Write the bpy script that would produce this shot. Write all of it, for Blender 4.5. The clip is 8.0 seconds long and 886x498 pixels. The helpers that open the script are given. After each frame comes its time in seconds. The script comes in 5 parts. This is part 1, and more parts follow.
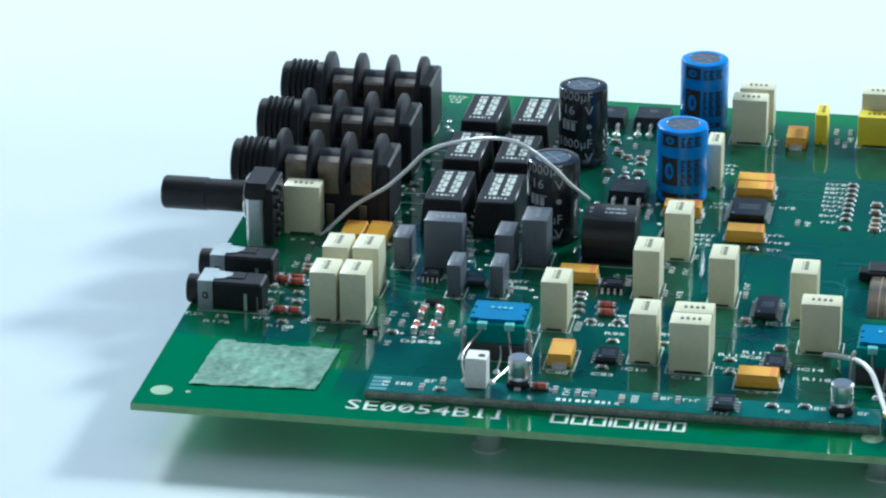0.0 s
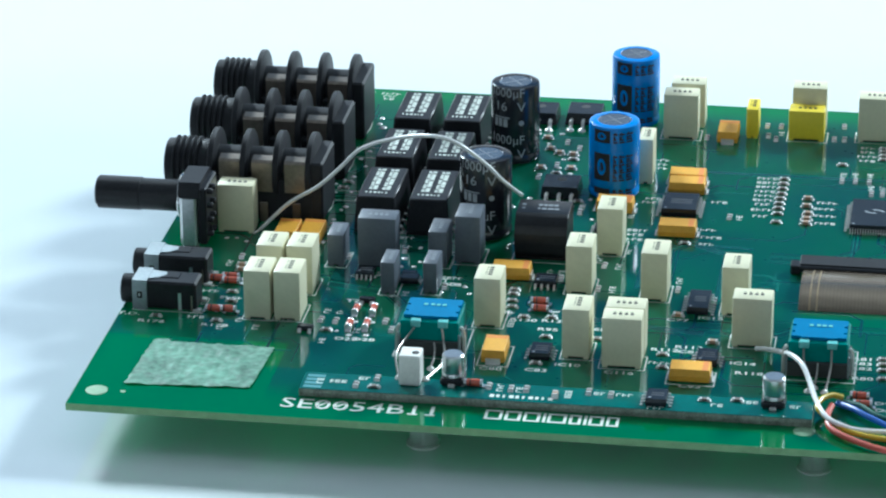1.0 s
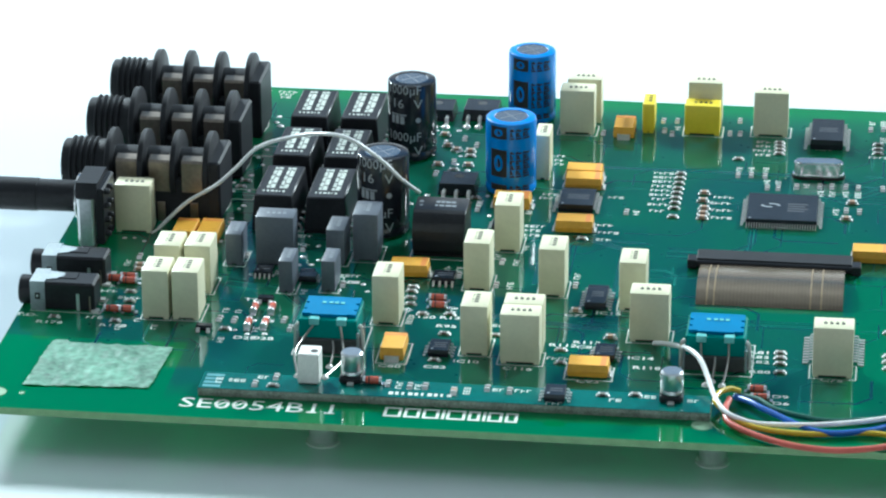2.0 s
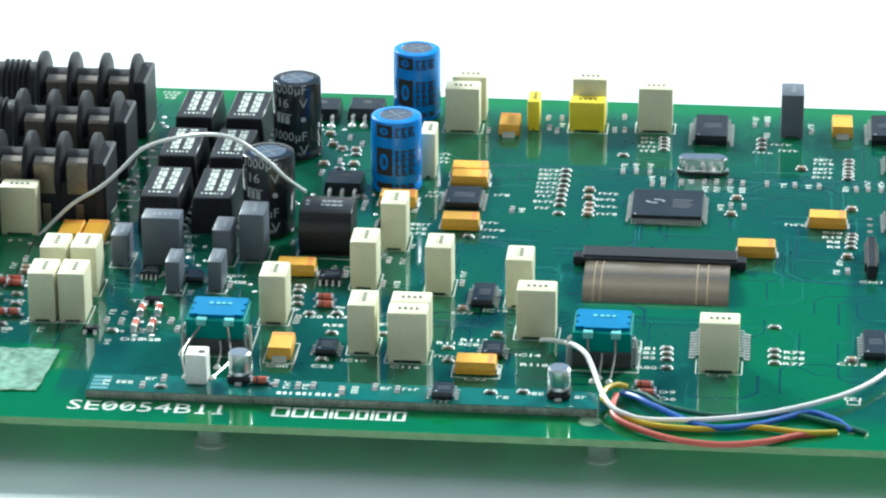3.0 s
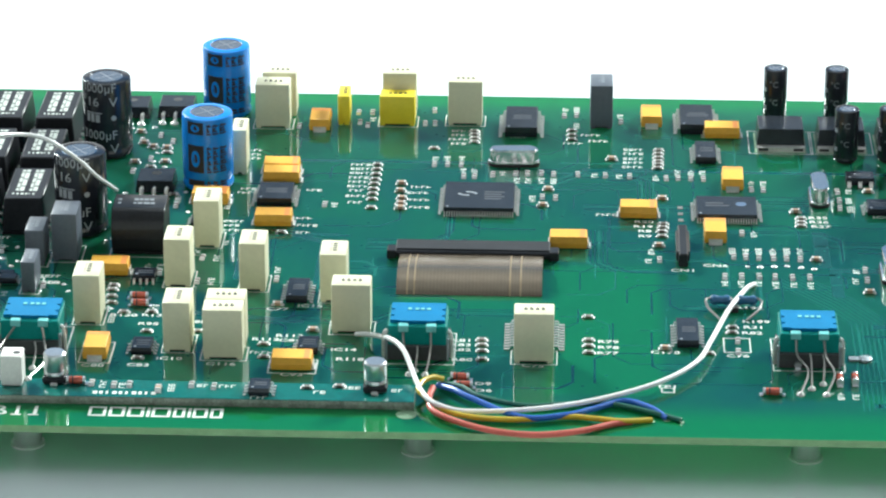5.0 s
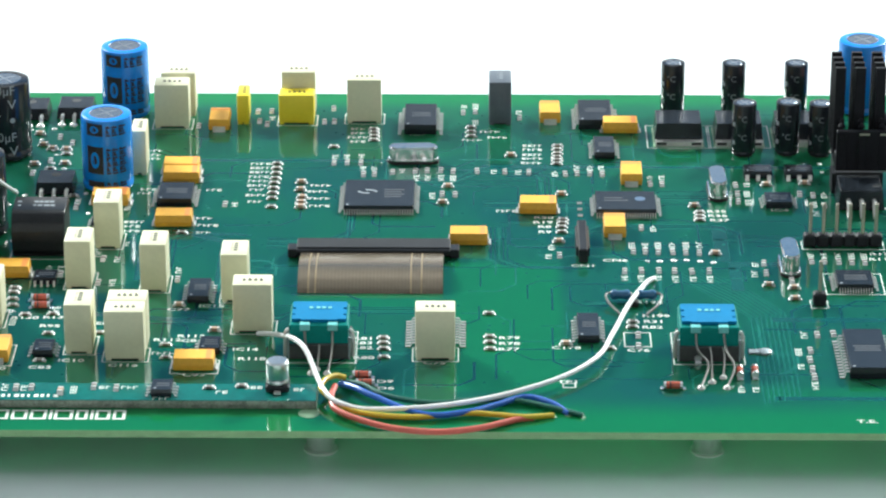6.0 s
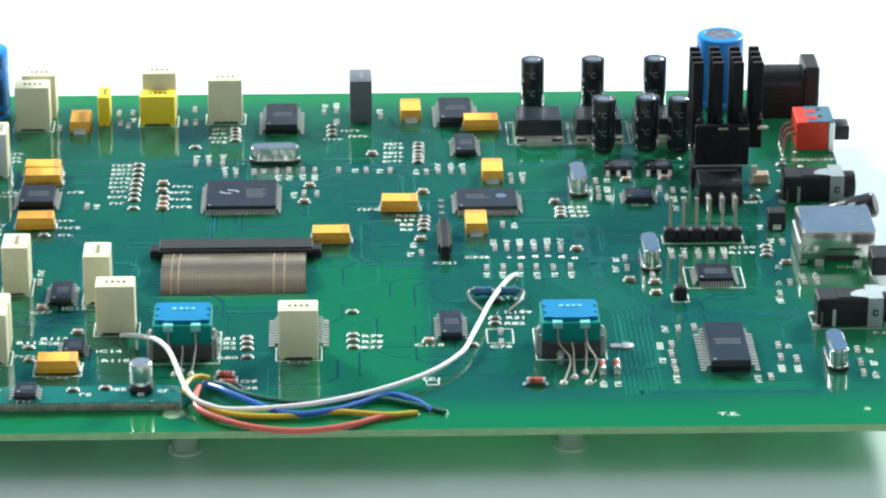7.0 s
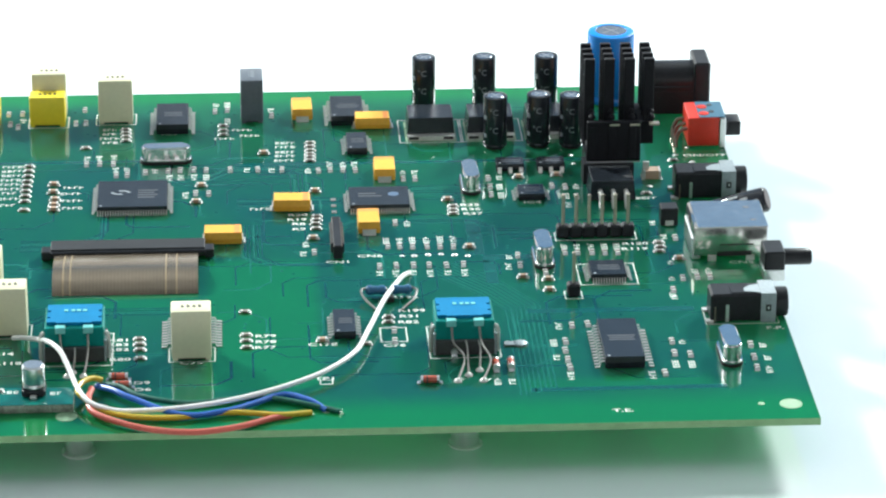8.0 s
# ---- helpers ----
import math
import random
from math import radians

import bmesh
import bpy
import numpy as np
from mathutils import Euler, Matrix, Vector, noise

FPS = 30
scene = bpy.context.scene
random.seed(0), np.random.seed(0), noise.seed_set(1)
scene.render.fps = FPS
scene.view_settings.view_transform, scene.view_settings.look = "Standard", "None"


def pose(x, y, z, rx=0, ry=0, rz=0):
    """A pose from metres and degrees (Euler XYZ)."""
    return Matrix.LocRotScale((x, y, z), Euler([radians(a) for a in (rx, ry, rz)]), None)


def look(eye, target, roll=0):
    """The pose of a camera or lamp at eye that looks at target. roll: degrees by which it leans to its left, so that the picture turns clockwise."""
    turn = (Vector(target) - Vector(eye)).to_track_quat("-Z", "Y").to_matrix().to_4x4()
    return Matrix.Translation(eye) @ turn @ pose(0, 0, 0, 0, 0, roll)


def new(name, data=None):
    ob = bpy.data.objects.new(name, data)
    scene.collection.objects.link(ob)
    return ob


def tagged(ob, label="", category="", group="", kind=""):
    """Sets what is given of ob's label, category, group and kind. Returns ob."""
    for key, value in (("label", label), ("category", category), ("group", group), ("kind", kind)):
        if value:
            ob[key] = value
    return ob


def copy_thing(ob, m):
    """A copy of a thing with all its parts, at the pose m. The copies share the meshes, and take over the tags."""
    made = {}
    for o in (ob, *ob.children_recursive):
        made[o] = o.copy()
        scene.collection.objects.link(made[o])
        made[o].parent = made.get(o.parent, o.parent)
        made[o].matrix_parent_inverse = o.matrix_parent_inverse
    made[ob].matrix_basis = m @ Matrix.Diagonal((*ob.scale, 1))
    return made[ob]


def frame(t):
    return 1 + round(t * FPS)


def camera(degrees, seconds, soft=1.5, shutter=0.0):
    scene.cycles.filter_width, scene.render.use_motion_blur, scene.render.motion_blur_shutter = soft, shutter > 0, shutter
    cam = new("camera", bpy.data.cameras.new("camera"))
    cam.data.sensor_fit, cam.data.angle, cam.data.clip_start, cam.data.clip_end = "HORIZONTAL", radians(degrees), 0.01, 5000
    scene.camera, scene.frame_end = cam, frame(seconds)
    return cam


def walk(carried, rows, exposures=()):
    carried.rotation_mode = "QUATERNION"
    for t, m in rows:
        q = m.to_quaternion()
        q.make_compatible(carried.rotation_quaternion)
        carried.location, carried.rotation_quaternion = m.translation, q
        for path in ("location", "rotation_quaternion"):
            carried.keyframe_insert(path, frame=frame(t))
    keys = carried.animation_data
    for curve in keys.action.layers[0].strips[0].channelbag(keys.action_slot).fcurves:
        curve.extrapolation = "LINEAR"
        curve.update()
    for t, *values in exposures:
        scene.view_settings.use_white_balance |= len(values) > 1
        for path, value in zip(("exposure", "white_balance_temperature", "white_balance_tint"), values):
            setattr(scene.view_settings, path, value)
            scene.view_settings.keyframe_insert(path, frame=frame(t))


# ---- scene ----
cam = camera(13.84, 8.0, 2.2)
# seconds, eye (x, y, z) in metres, yaw, pitch, roll in degrees
ROWS = [
    (0.0, 0.15586, -0.56360, 0.28075, 10.056, -22.544, -0.201),
    (0.5, 0.15674, -0.56473, 0.28188, 9.867, -22.612, -0.376),
    (1.0, 0.15751, -0.56533, 0.28271, 9.044, -22.681, -0.320),
    (1.5, 0.15803, -0.56580, 0.28324, 8.240, -22.740, -0.292),
    (3.0, 0.15874, -0.56664, 0.28438, 5.467, -22.838, -0.117),
    (3.5, 0.15845, -0.56707, 0.28449, 4.558, -22.866, -0.075),
    (4.0, 0.15811, -0.56689, 0.28434, 3.599, -22.887, 0.031),
    (5.5, 0.15770, -0.56855, 0.28564, 1.477, -22.980, 0.061),
    (6.0, 0.15840, -0.56920, 0.28640, 0.553, -23.033, 0.006),
    (6.5, 0.15918, -0.57054, 0.28698, -0.513, -23.038, 0.018),
    (7.0, 0.15960, -0.57124, 0.28754, -1.690, -23.078, 0.094),
    (7.5, 0.15942, -0.57152, 0.28764, -2.757, -23.088, 0.198),
    (8.0, 0.15956, -0.56996, 0.28730, -3.528, -23.119, 0.264),
]


def aim(x, y, z, yaw, pitch, roll):
    a, b = radians(yaw), radians(pitch)
    ahead = Vector((-math.sin(a) * math.cos(b), math.cos(a) * math.cos(b), math.sin(b)))
    eye = Vector((x, y, z))
    return look(eye, eye + ahead, roll)


walk(cam, [(t, aim(*row)) for t, *row in ROWS], [(0.0, -0.73, 5600, 6), (0.5, -0.71, 5600, 6), (1.5, -0.48, 5700, 4), (3.0, -0.12, 6150, 5), (4.0, -0.06, 6350, 7), (8.0, -0.02, 6500, 9)])

# ---- light: lamps behind and beside the table, an added front fill, sky behind ----
world = bpy.data.worlds.new("world")
scene.world = world
world.use_nodes = True
nodes, links = world.node_tree.nodes, world.node_tree.links
sky = nodes.new("ShaderNodeTexGradient")
where, turn_up, ramp = nodes.new("ShaderNodeTexCoord"), nodes.new("ShaderNodeMapping"), nodes.new("ShaderNodeValToRGB")
turn_up.inputs["Rotation"].default_value = (0, radians(90), 0)
links.new(where.outputs["Generated"], turn_up.inputs["Vector"])
links.new(turn_up.outputs[0], sky.inputs["Vector"])
links.new(sky.outputs["Fac"], ramp.inputs["Fac"])
links.new(ramp.outputs["Color"], nodes["Background"].inputs["Color"])
# pale towards the horizon, blue above
ramp.color_ramp.elements[0].position, ramp.color_ramp.elements[0].color = 0.332, (0.84, 0.82, 0.81, 1)
ramp.color_ramp.elements[1].position, ramp.color_ramp.elements[1].color = 0.378, (0.06, 0.31, 0.64, 1)
ramp.color_ramp.elements.new(0.354).color = (0.26, 0.45, 0.63, 1)
nodes["Background"].inputs["Strength"].default_value = 0.9


def softbox(name, eye, target, sx, sy, watts, colour):
    lamp = bpy.data.lights.new(name, "AREA")
    lamp.shape, lamp.size, lamp.size_y, lamp.energy, lamp.color = "RECTANGLE", sx, sy, watts, colour
    ob = new(name, lamp)
    ob.matrix_world = look(eye, target)
    return ob


softbox("back_light", (-1.05, 1.55, 1.05), (0.13, 0.08, 0.0), 0.40, 0.32, 88, (0.93, 1.0, 0.98))
softbox("back_light", (1.31, 1.55, 1.05), (0.13, 0.08, 0.0), 0.40, 0.32, 88, (0.93, 1.0, 0.98))
softbox("side_light", (-1.0, -0.04, 0.62), (0.13, 0.08, 0.0), 0.16, 0.16, 1.0, (0.93, 1.0, 0.98))
softbox("side_light", (1.26, -0.04, 0.62), (0.13, 0.08, 0.0), 0.16, 0.16, 1.0, (0.93, 1.0, 0.98))
# unseen fill lamp, added to brighten the parts' front faces
softbox("front_fill", (0.1, -2.0, 0.62), (0.13, 0.0, 0.10), 2.4, 0.5, 6.0, (0.94, 1.0, 0.97))

# ---- materials ----
def material(name, colour, rough=0.5, metal=0.0, ior=1.5, vary=0.06, grain=400.0, bump=0.0, coat=0.0, spread=0.0):
    """A principled material with variation at two scales. grain: features per metre."""
    m = bpy.data.materials.new(name)
    m.use_nodes = True
    t = m.node_tree
    p = t.nodes["Principled BSDF"]
    p.inputs["Roughness"].default_value, p.inputs["Metallic"].default_value = rough, metal
    p.inputs["IOR"].default_value = ior
    p.inputs["Coat Weight"].default_value, p.inputs["Coat Roughness"].default_value = coat, 0.08
    geo = t.nodes.new("ShaderNodeTexCoord")
    fine, wide = t.nodes.new("ShaderNodeTexNoise"), t.nodes.new("ShaderNodeTexNoise")
    fine.inputs["Scale"].default_value, wide.inputs["Scale"].default_value = grain * 4, grain * 0.5
    fine.inputs["Detail"].default_value = 4
    t.links.new(geo.outputs["Object"], fine.inputs["Vector"])
    t.links.new(geo.outputs["Object"], wide.inputs["Vector"])
    both = t.nodes.new("ShaderNodeMath")
    both.operation = "ADD"
    t.links.new(fine.outputs["Fac"], both.inputs[0])
    t.links.new(wide.outputs["Fac"], both.inputs[1])
    span = t.nodes.new("ShaderNodeMapRange")
    span.inputs["From Min"].default_value, span.inputs["From Max"].default_value = 0.6, 1.4
    span.inputs["To Min"].default_value, span.inputs["To Max"].default_value = 1 - 2 * vary, 1 + 2 * vary
    t.links.new(both.outputs[0], span.inputs["Value"])
    tone = t.nodes.new("ShaderNodeVectorMath")
    tone.operation = "SCALE"
    tone.inputs[0].default_value = colour
    if spread:
        info, rnd = t.nodes.new("ShaderNodeObjectInfo"), t.nodes.new("ShaderNodeMapRange")
        rnd.inputs["To Min"].default_value, rnd.inputs["To Max"].default_value = 1 - spread, 1 + spread
        mul = t.nodes.new("ShaderNodeMath")
        mul.operation = "MULTIPLY"
        t.links.new(info.outputs["Random"], rnd.inputs["Value"])
        t.links.new(rnd.outputs[0], mul.inputs[0])
        t.links.new(span.outputs[0], mul.inputs[1])
        t.links.new(mul.outputs[0], tone.inputs["Scale"])
    else:
        t.links.new(span.outputs[0], tone.inputs["Scale"])
    t.links.new(tone.outputs[0], p.inputs["Base Color"])
    if bump:
        b = t.nodes.new("ShaderNodeBump")
        b.inputs["Strength"].default_value, b.inputs["Distance"].default_value = bump, 0.0001
        t.links.new(fine.outputs["Fac"], b.inputs["Height"])
        t.links.new(b.outputs[0], p.inputs["Normal"])
    return m


def board_material(name, margin, pour, deep):
    """Green solder mask: light where no copper lies (the margin), blue-green over the copper pour, with blocks of it told apart."""
    m = bpy.data.materials.new(name)
    m.use_nodes = True
    t = m.node_tree
    p = t.nodes["Principled BSDF"]
    p.inputs["Roughness"].default_value, p.inputs["IOR"].default_value = 0.07, 1.68
    geo = t.nodes.new("ShaderNodeTexCoord")
    cells, haze, weave = t.nodes.new("ShaderNodeTexVoronoi"), t.nodes.new("ShaderNodeTexNoise"), t.nodes.new("ShaderNodeTexNoise")
    cells.distance, cells.feature = "CHEBYCHEV", "F1"
    cells.inputs["Scale"].default_value, haze.inputs["Scale"].default_value, weave.inputs["Scale"].default_value = 45, 28, 900
    haze.inputs["Detail"].default_value = 3
    for n in (cells, haze, weave):
        t.links.new(geo.outputs["Object"], n.inputs["Vector"])
    split = t.nodes.new("ShaderNodeSeparateColor")
    t.links.new(cells.outputs["Color"], split.inputs[0])
    ramp = t.nodes.new("ShaderNodeMapRange")
    ramp.inputs["From Min"].default_value, ramp.inputs["From Max"].default_value = 0.35, 0.65
    t.links.new(haze.outputs["Fac"], ramp.inputs["Value"])
    half = t.nodes.new("ShaderNodeMath")
    half.operation = "MULTIPLY_ADD"
    half.inputs[1].default_value = 0.35
    t.links.new(split.outputs[0], half.inputs[0])
    scaled = t.nodes.new("ShaderNodeMath")
    scaled.operation = "MULTIPLY"
    scaled.inputs[1].default_value = 0.65
    t.links.new(ramp.outputs[0], scaled.inputs[0])
    t.links.new(scaled.outputs[0], half.inputs[2])
    inner = t.nodes.new("ShaderNodeMix")
    inner.data_type = "RGBA"
    inner.inputs["A"].default_value, inner.inputs["B"].default_value = (*pour, 1), (*deep, 1)
    t.links.new(half.outputs[0], inner.inputs["Factor"])
    # the margin without copper, about 5 mm wide all round
    xyz = t.nodes.new("ShaderNodeSeparateXYZ")
    t.links.new(geo.outputs["Object"], xyz.inputs[0])

    def edge(out, lo, hi):
        a, b = t.nodes.new("ShaderNodeMath"), t.nodes.new("ShaderNodeMath")
        a.operation, b.operation = "GREATER_THAN", "LESS_THAN"
        a.inputs[1].default_value, b.inputs[1].default_value = lo, hi
        t.links.new(out, a.inputs[0])
        t.links.new(out, b.inputs[0])
        c = t.nodes.new("ShaderNodeMath")
        c.operation = "MULTIPLY"
        t.links.new(a.outputs[0], c.inputs[0])
        t.links.new(b.outputs[0], c.inputs[1])
        return c.outputs[0]

    inside = t.nodes.new("ShaderNodeMath")
    inside.operation = "MULTIPLY"
    t.links.new(edge(xyz.outputs["X"], -1.0, 1.0), inside.inputs[0])
    rims = []
    for lo, hi in ((0.005, 0.015), (0.164, 0.156)):
        f = t.nodes.new("ShaderNodeMapRange")
        f.interpolation_type = "SMOOTHSTEP"
        f.inputs["From Min"].default_value, f.inputs["From Max"].default_value = lo, hi
        t.links.new(xyz.outputs["Y"], f.inputs["Value"])
        rims.append(f.outputs[0])
    both = t.nodes.new("ShaderNodeMath")
    both.operation = "MULTIPLY"
    t.links.new(rims[0], both.inputs[0])
    t.links.new(rims[1], both.inputs[1])
    t.links.new(both.outputs[0], inside.inputs[1])
    corner, bare = t.nodes.new("ShaderNodeMath"), t.nodes.new("ShaderNodeMath")
    corner.operation, bare.operation = "MULTIPLY", "SUBTRACT"
    t.links.new(edge(xyz.outputs["X"], -1.0, 0.034), corner.inputs[0])
    t.links.new(edge(xyz.outputs["Y"], -1.0, 0.031), corner.inputs[1])
    t.links.new(inside.outputs[0], bare.inputs[0])
    t.links.new(corner.outputs[0], bare.inputs[1])
    bare.use_clamp = True
    whole = t.nodes.new("ShaderNodeMix")
    whole.data_type = "RGBA"
    whole.inputs["A"].default_value = (*margin, 1)
    t.links.new(bare.outputs[0], whole.inputs["Factor"])
    t.links.new(inner.outputs["Result"], whole.inputs["B"])
    # patches with little copper, with soft rims
    lit = whole.outputs["Result"]
    for x0, y0, x1, y1, share in ((152, 15, 176, 76, 0.75), (124, 50, 154, 74, 0.6), (119, 19, 141, 40, 0.35), (92, 26, 116, 40, 0.3), (208, 12, 246, 20, 0.5), (186, 20, 196, 33, 0.4)):
        fades = []
        for out, lo, hi in ((xyz.outputs["X"], x0, x1), (xyz.outputs["Y"], y0, y1)):
            for a, b in ((lo, lo + 3), (hi, hi - 3)):
                f = t.nodes.new("ShaderNodeMapRange")
                f.interpolation_type = "SMOOTHSTEP"
                f.inputs["From Min"].default_value, f.inputs["From Max"].default_value = a * 0.001, b * 0.001
                t.links.new(out, f.inputs["Value"])
                fades.append(f.outputs[0])
        amount = fades[0]
        for f in fades[1:] + [share]:
            k = t.nodes.new("ShaderNodeMath")
            k.operation = "MULTIPLY"
            t.links.new(amount, k.inputs[0])
            if f is share:
                k.inputs[1].default_value = share
            else:
                t.links.new(f, k.inputs[1])
            amount = k.outputs[0]
        patch = t.nodes.new("ShaderNodeMix")
        patch.data_type = "RGBA"
        patch.inputs["B"].default_value = (*margin, 1)
        t.links.new(amount, patch.inputs["Factor"])
        t.links.new(lit, patch.inputs["A"])
        lit = patch.outputs["Result"]
    t.links.new(lit, p.inputs["Base Color"])
    b = t.nodes.new("ShaderNodeBump")
    b.inputs["Strength"].default_value, b.inputs["Distance"].default_value = 0.05, 0.00005
    t.links.new(weave.outputs["Fac"], b.inputs["Height"])
    t.links.new(b.outputs[0], p.inputs["Normal"])
    return glow_through(m, 0.24)


def glow_through(m, share):
    """Lets part of the light through the thin green laminate."""
    t = m.node_tree
    p, out = t.nodes["Principled BSDF"], t.nodes["Material Output"]
    thin, mix = t.nodes.new("ShaderNodeBsdfTranslucent"), t.nodes.new("ShaderNodeMixShader")
    thin.inputs["Color"].default_value = (0.22, 0.95, 0.50, 1)
    mix.inputs["Fac"].default_value = share
    t.links.new(p.outputs[0], mix.inputs[1])
    t.links.new(thin.outputs[0], mix.inputs[2])
    t.links.new(mix.outputs[0], out.inputs["Surface"])
    return m


MASK = board_material("solder_mask", (0.007, 0.148, 0.048), (0.010, 0.098, 0.049), (0.008, 0.064, 0.060))
UNDER = glow_through(material("underside_mask", (0.012, 0.26, 0.11), 0.25, vary=0.1, grain=60), 0.30)
TRACE = material("copper_under_mask", (0.002, 0.050, 0.046), 0.14)
TRACE_LIGHT = material("light_trace_under_mask", (0.010, 0.118, 0.082), 0.14)
FIBRE = material("board_edge", (0.21, 0.38, 0.18), 0.6, vary=0.1, grain=900)
STRIP_MASK = material("strip_mask", (0.004, 0.11, 0.09), 0.2, vary=0.12, grain=200)
STRIP_EDGE = material("strip_edge", (0.26, 0.29, 0.24), 0.75, vary=0.25, grain=700)
TABLE = material("white_acrylic", (0.72, 0.76, 0.77), 0.012, ior=2.25, vary=0.01, grain=8)
BACKWALL = material("white_back_wall", (0.85, 0.85, 0.84), 0.8, vary=0.03, grain=3)
# toned dark so the unseen walls throw little light under the board
WALL = material("bounce_damping_wall", (0.17, 0.18, 0.20), 0.8, vary=0.03, grain=3)
CEILING = material("room_ceiling", (0.5, 0.52, 0.55), 0.9, vary=0.02, grain=3)
FLOOR = material("room_floor", (0.35, 0.34, 0.33), 0.6, vary=0.08, grain=6)
CREAM = material("cream_box", (0.66, 0.63, 0.44), 0.42, vary=0.03, grain=300, bump=0.06, spread=0.03)
YELLOW = material("yellow_box", (0.80, 0.62, 0.03), 0.4, vary=0.03)
GREY = material("grey_box", (0.095, 0.11, 0.135), 0.42, vary=0.08, bump=0.08)
INK = material("black_ink", (0.015, 0.015, 0.015), 0.6)
SILK = material("white_print", (0.58, 0.63, 0.57), 0.7, vary=0.08, grain=1500)
DIMPRINT = material("grey_print", (0.36, 0.38, 0.39), 0.6, vary=0.1, grain=1500)
LEADWIRE = material("lead_wire_metal", (0.30, 0.29, 0.27), 0.34, metal=0.9)
FAINT = material("faint_print", (0.22, 0.24, 0.26), 0.5)
TANT = material("amber_moulding", (0.72, 0.36, 0.035), 0.45, vary=0.05, bump=0.1, spread=0.07)
TANTBAND = material("orange_band", (0.70, 0.24, 0.05), 0.5)
TIN = material("tinned_metal", (0.62, 0.61, 0.58), 0.34, metal=0.5, vary=0.1, grain=800)
SHELL = material("folded_steel", (0.64, 0.62, 0.58), 0.17, metal=0.95, vary=0.12, grain=250, bump=0.12)
STEEL = material("bright_steel", (0.72, 0.72, 0.72), 0.19, metal=1.0, vary=0.06, grain=300)
SATIN = material("satin_aluminium", (0.62, 0.63, 0.64), 0.30, metal=1.0, vary=0.08, grain=400)
DULL = material("dull_plated_steel", (0.30, 0.34, 0.36), 0.5, metal=0.6, vary=0.1, grain=300)
BASEGREY = material("dark_grey_plastic", (0.045, 0.047, 0.048), 0.5, vary=0.12)
ANODISED = material("black_anodised", (0.010, 0.010, 0.013), 0.55, vary=0.15, bump=0.1)
BRONZE = material("nickel_contact", (0.27, 0.225, 0.185), 0.36, metal=1.0, vary=0.12, grain=300)
BLACK = material("black_plastic", (0.016, 0.017, 0.020), 0.34, ior=1.42, vary=0.15, bump=0.1)
MATT = material("matt_black_plastic", (0.016, 0.017, 0.020), 0.5, ior=1.42, vary=0.15, bump=0.15)
CHIP = material("chip_moulding", (0.017, 0.021, 0.027), 0.21, ior=1.40, vary=0.15, grain=600, bump=0.15, spread=0.15)
SLEEVE = material("black_sleeve", (0.016, 0.018, 0.024), 0.17, vary=0.1)
BLUESLEEVE = material("blue_sleeve", (0.008, 0.22, 0.68), 0.26, vary=0.05)
CANTOP = material("can_top", (0.46, 0.49, 0.52), 0.22, metal=1.0, vary=0.05)
TRIMBLUE = material("blue_trimmer_face", (0.003, 0.165, 0.35), 0.6, vary=0.05)
TEAL = material("teal_moulding", (0.002, 0.21, 0.185), 0.42, vary=0.08)
TEALPALE = material("pale_teal_lug", (0.16, 0.52, 0.50), 0.35)
RED = material("red_moulding", (0.62, 0.03, 0.012), 0.35, vary=0.05)
REDGLASS = material("red_glass", (0.48, 0.10, 0.06), 0.2, vary=0.2, grain=1200)
WHITEWIRE = material("white_insulation", (0.74, 0.74, 0.73), 0.35, vary=0.04)
BLUEWIRE = material("blue_insulation", (0.012, 0.10, 0.42), 0.35)
YELLOWWIRE = material("yellow_insulation", (0.50, 0.36, 0.02), 0.35)
REDWIRE = material("red_insulation", (0.52, 0.10, 0.07), 0.4)
GREENWIRE = material("green_insulation", (0.006, 0.10, 0.07), 0.35)
GOLD = material("pale_pin", (0.52, 0.46, 0.38), 0.35, metal=1.0)
TAPE = material("crinkled_tape", (0.13, 0.26, 0.19), 0.5, vary=0.3, grain=190, bump=0.7)
CERAMIC = material("tan_ceramic", (0.34, 0.22, 0.15), 0.5, spread=0.15)
RESBODY = material("resistor_black", (0.17, 0.15, 0.13), 0.5, spread=0.25)
FLEX = material("flex_ribbon", (0.19, 0.15, 0.11), 0.24, metal=0.6, vary=0.06, grain=200)
FLEXLINE = material("flex_conductor", (0.215, 0.17, 0.125), 0.24, metal=0.6)
FLEXGOLD = material("bright_flex_conductor", (0.36, 0.27, 0.17), 0.3, metal=0.5)
IVORY = material("ivory_block", (0.74, 0.73, 0.68), 0.45)
BLUERES = material("blue_resistor_lacquer", (0.02, 0.11, 0.22), 0.3)
PADMETAL = material("tinned_pad", (0.22, 0.36, 0.22), 0.6, metal=0.0, vary=0.1, grain=900)
for _m, _s in ((BLACK, 0.32), (MATT, 0.32), (TRIMBLUE, 0.08), (TAPE, 0.2), (ANODISED, 0.14), (TEAL, 0.15)):
    _m.node_tree.nodes["Principled BSDF"].inputs["Specular IOR Level"].default_value = _s
FROST = material("frosted_acrylic", (0.60, 0.62, 0.58), 0.4, vary=0.1)
CLEAR = bpy.data.materials.new("clear_acrylic")
CLEAR.use_nodes = True
_p = CLEAR.node_tree.nodes["Principled BSDF"]
_p.inputs["Base Color"].default_value = (0.82, 0.88, 0.84, 1)
_p.inputs["Transmission Weight"].default_value, _p.inputs["Roughness"].default_value = 0.62, 0.3

# ---- building helpers: sizes in millimetres, heights above the board's top ----
MM, TOP, UNDERLAY = 0.001, 10.0, 9.0


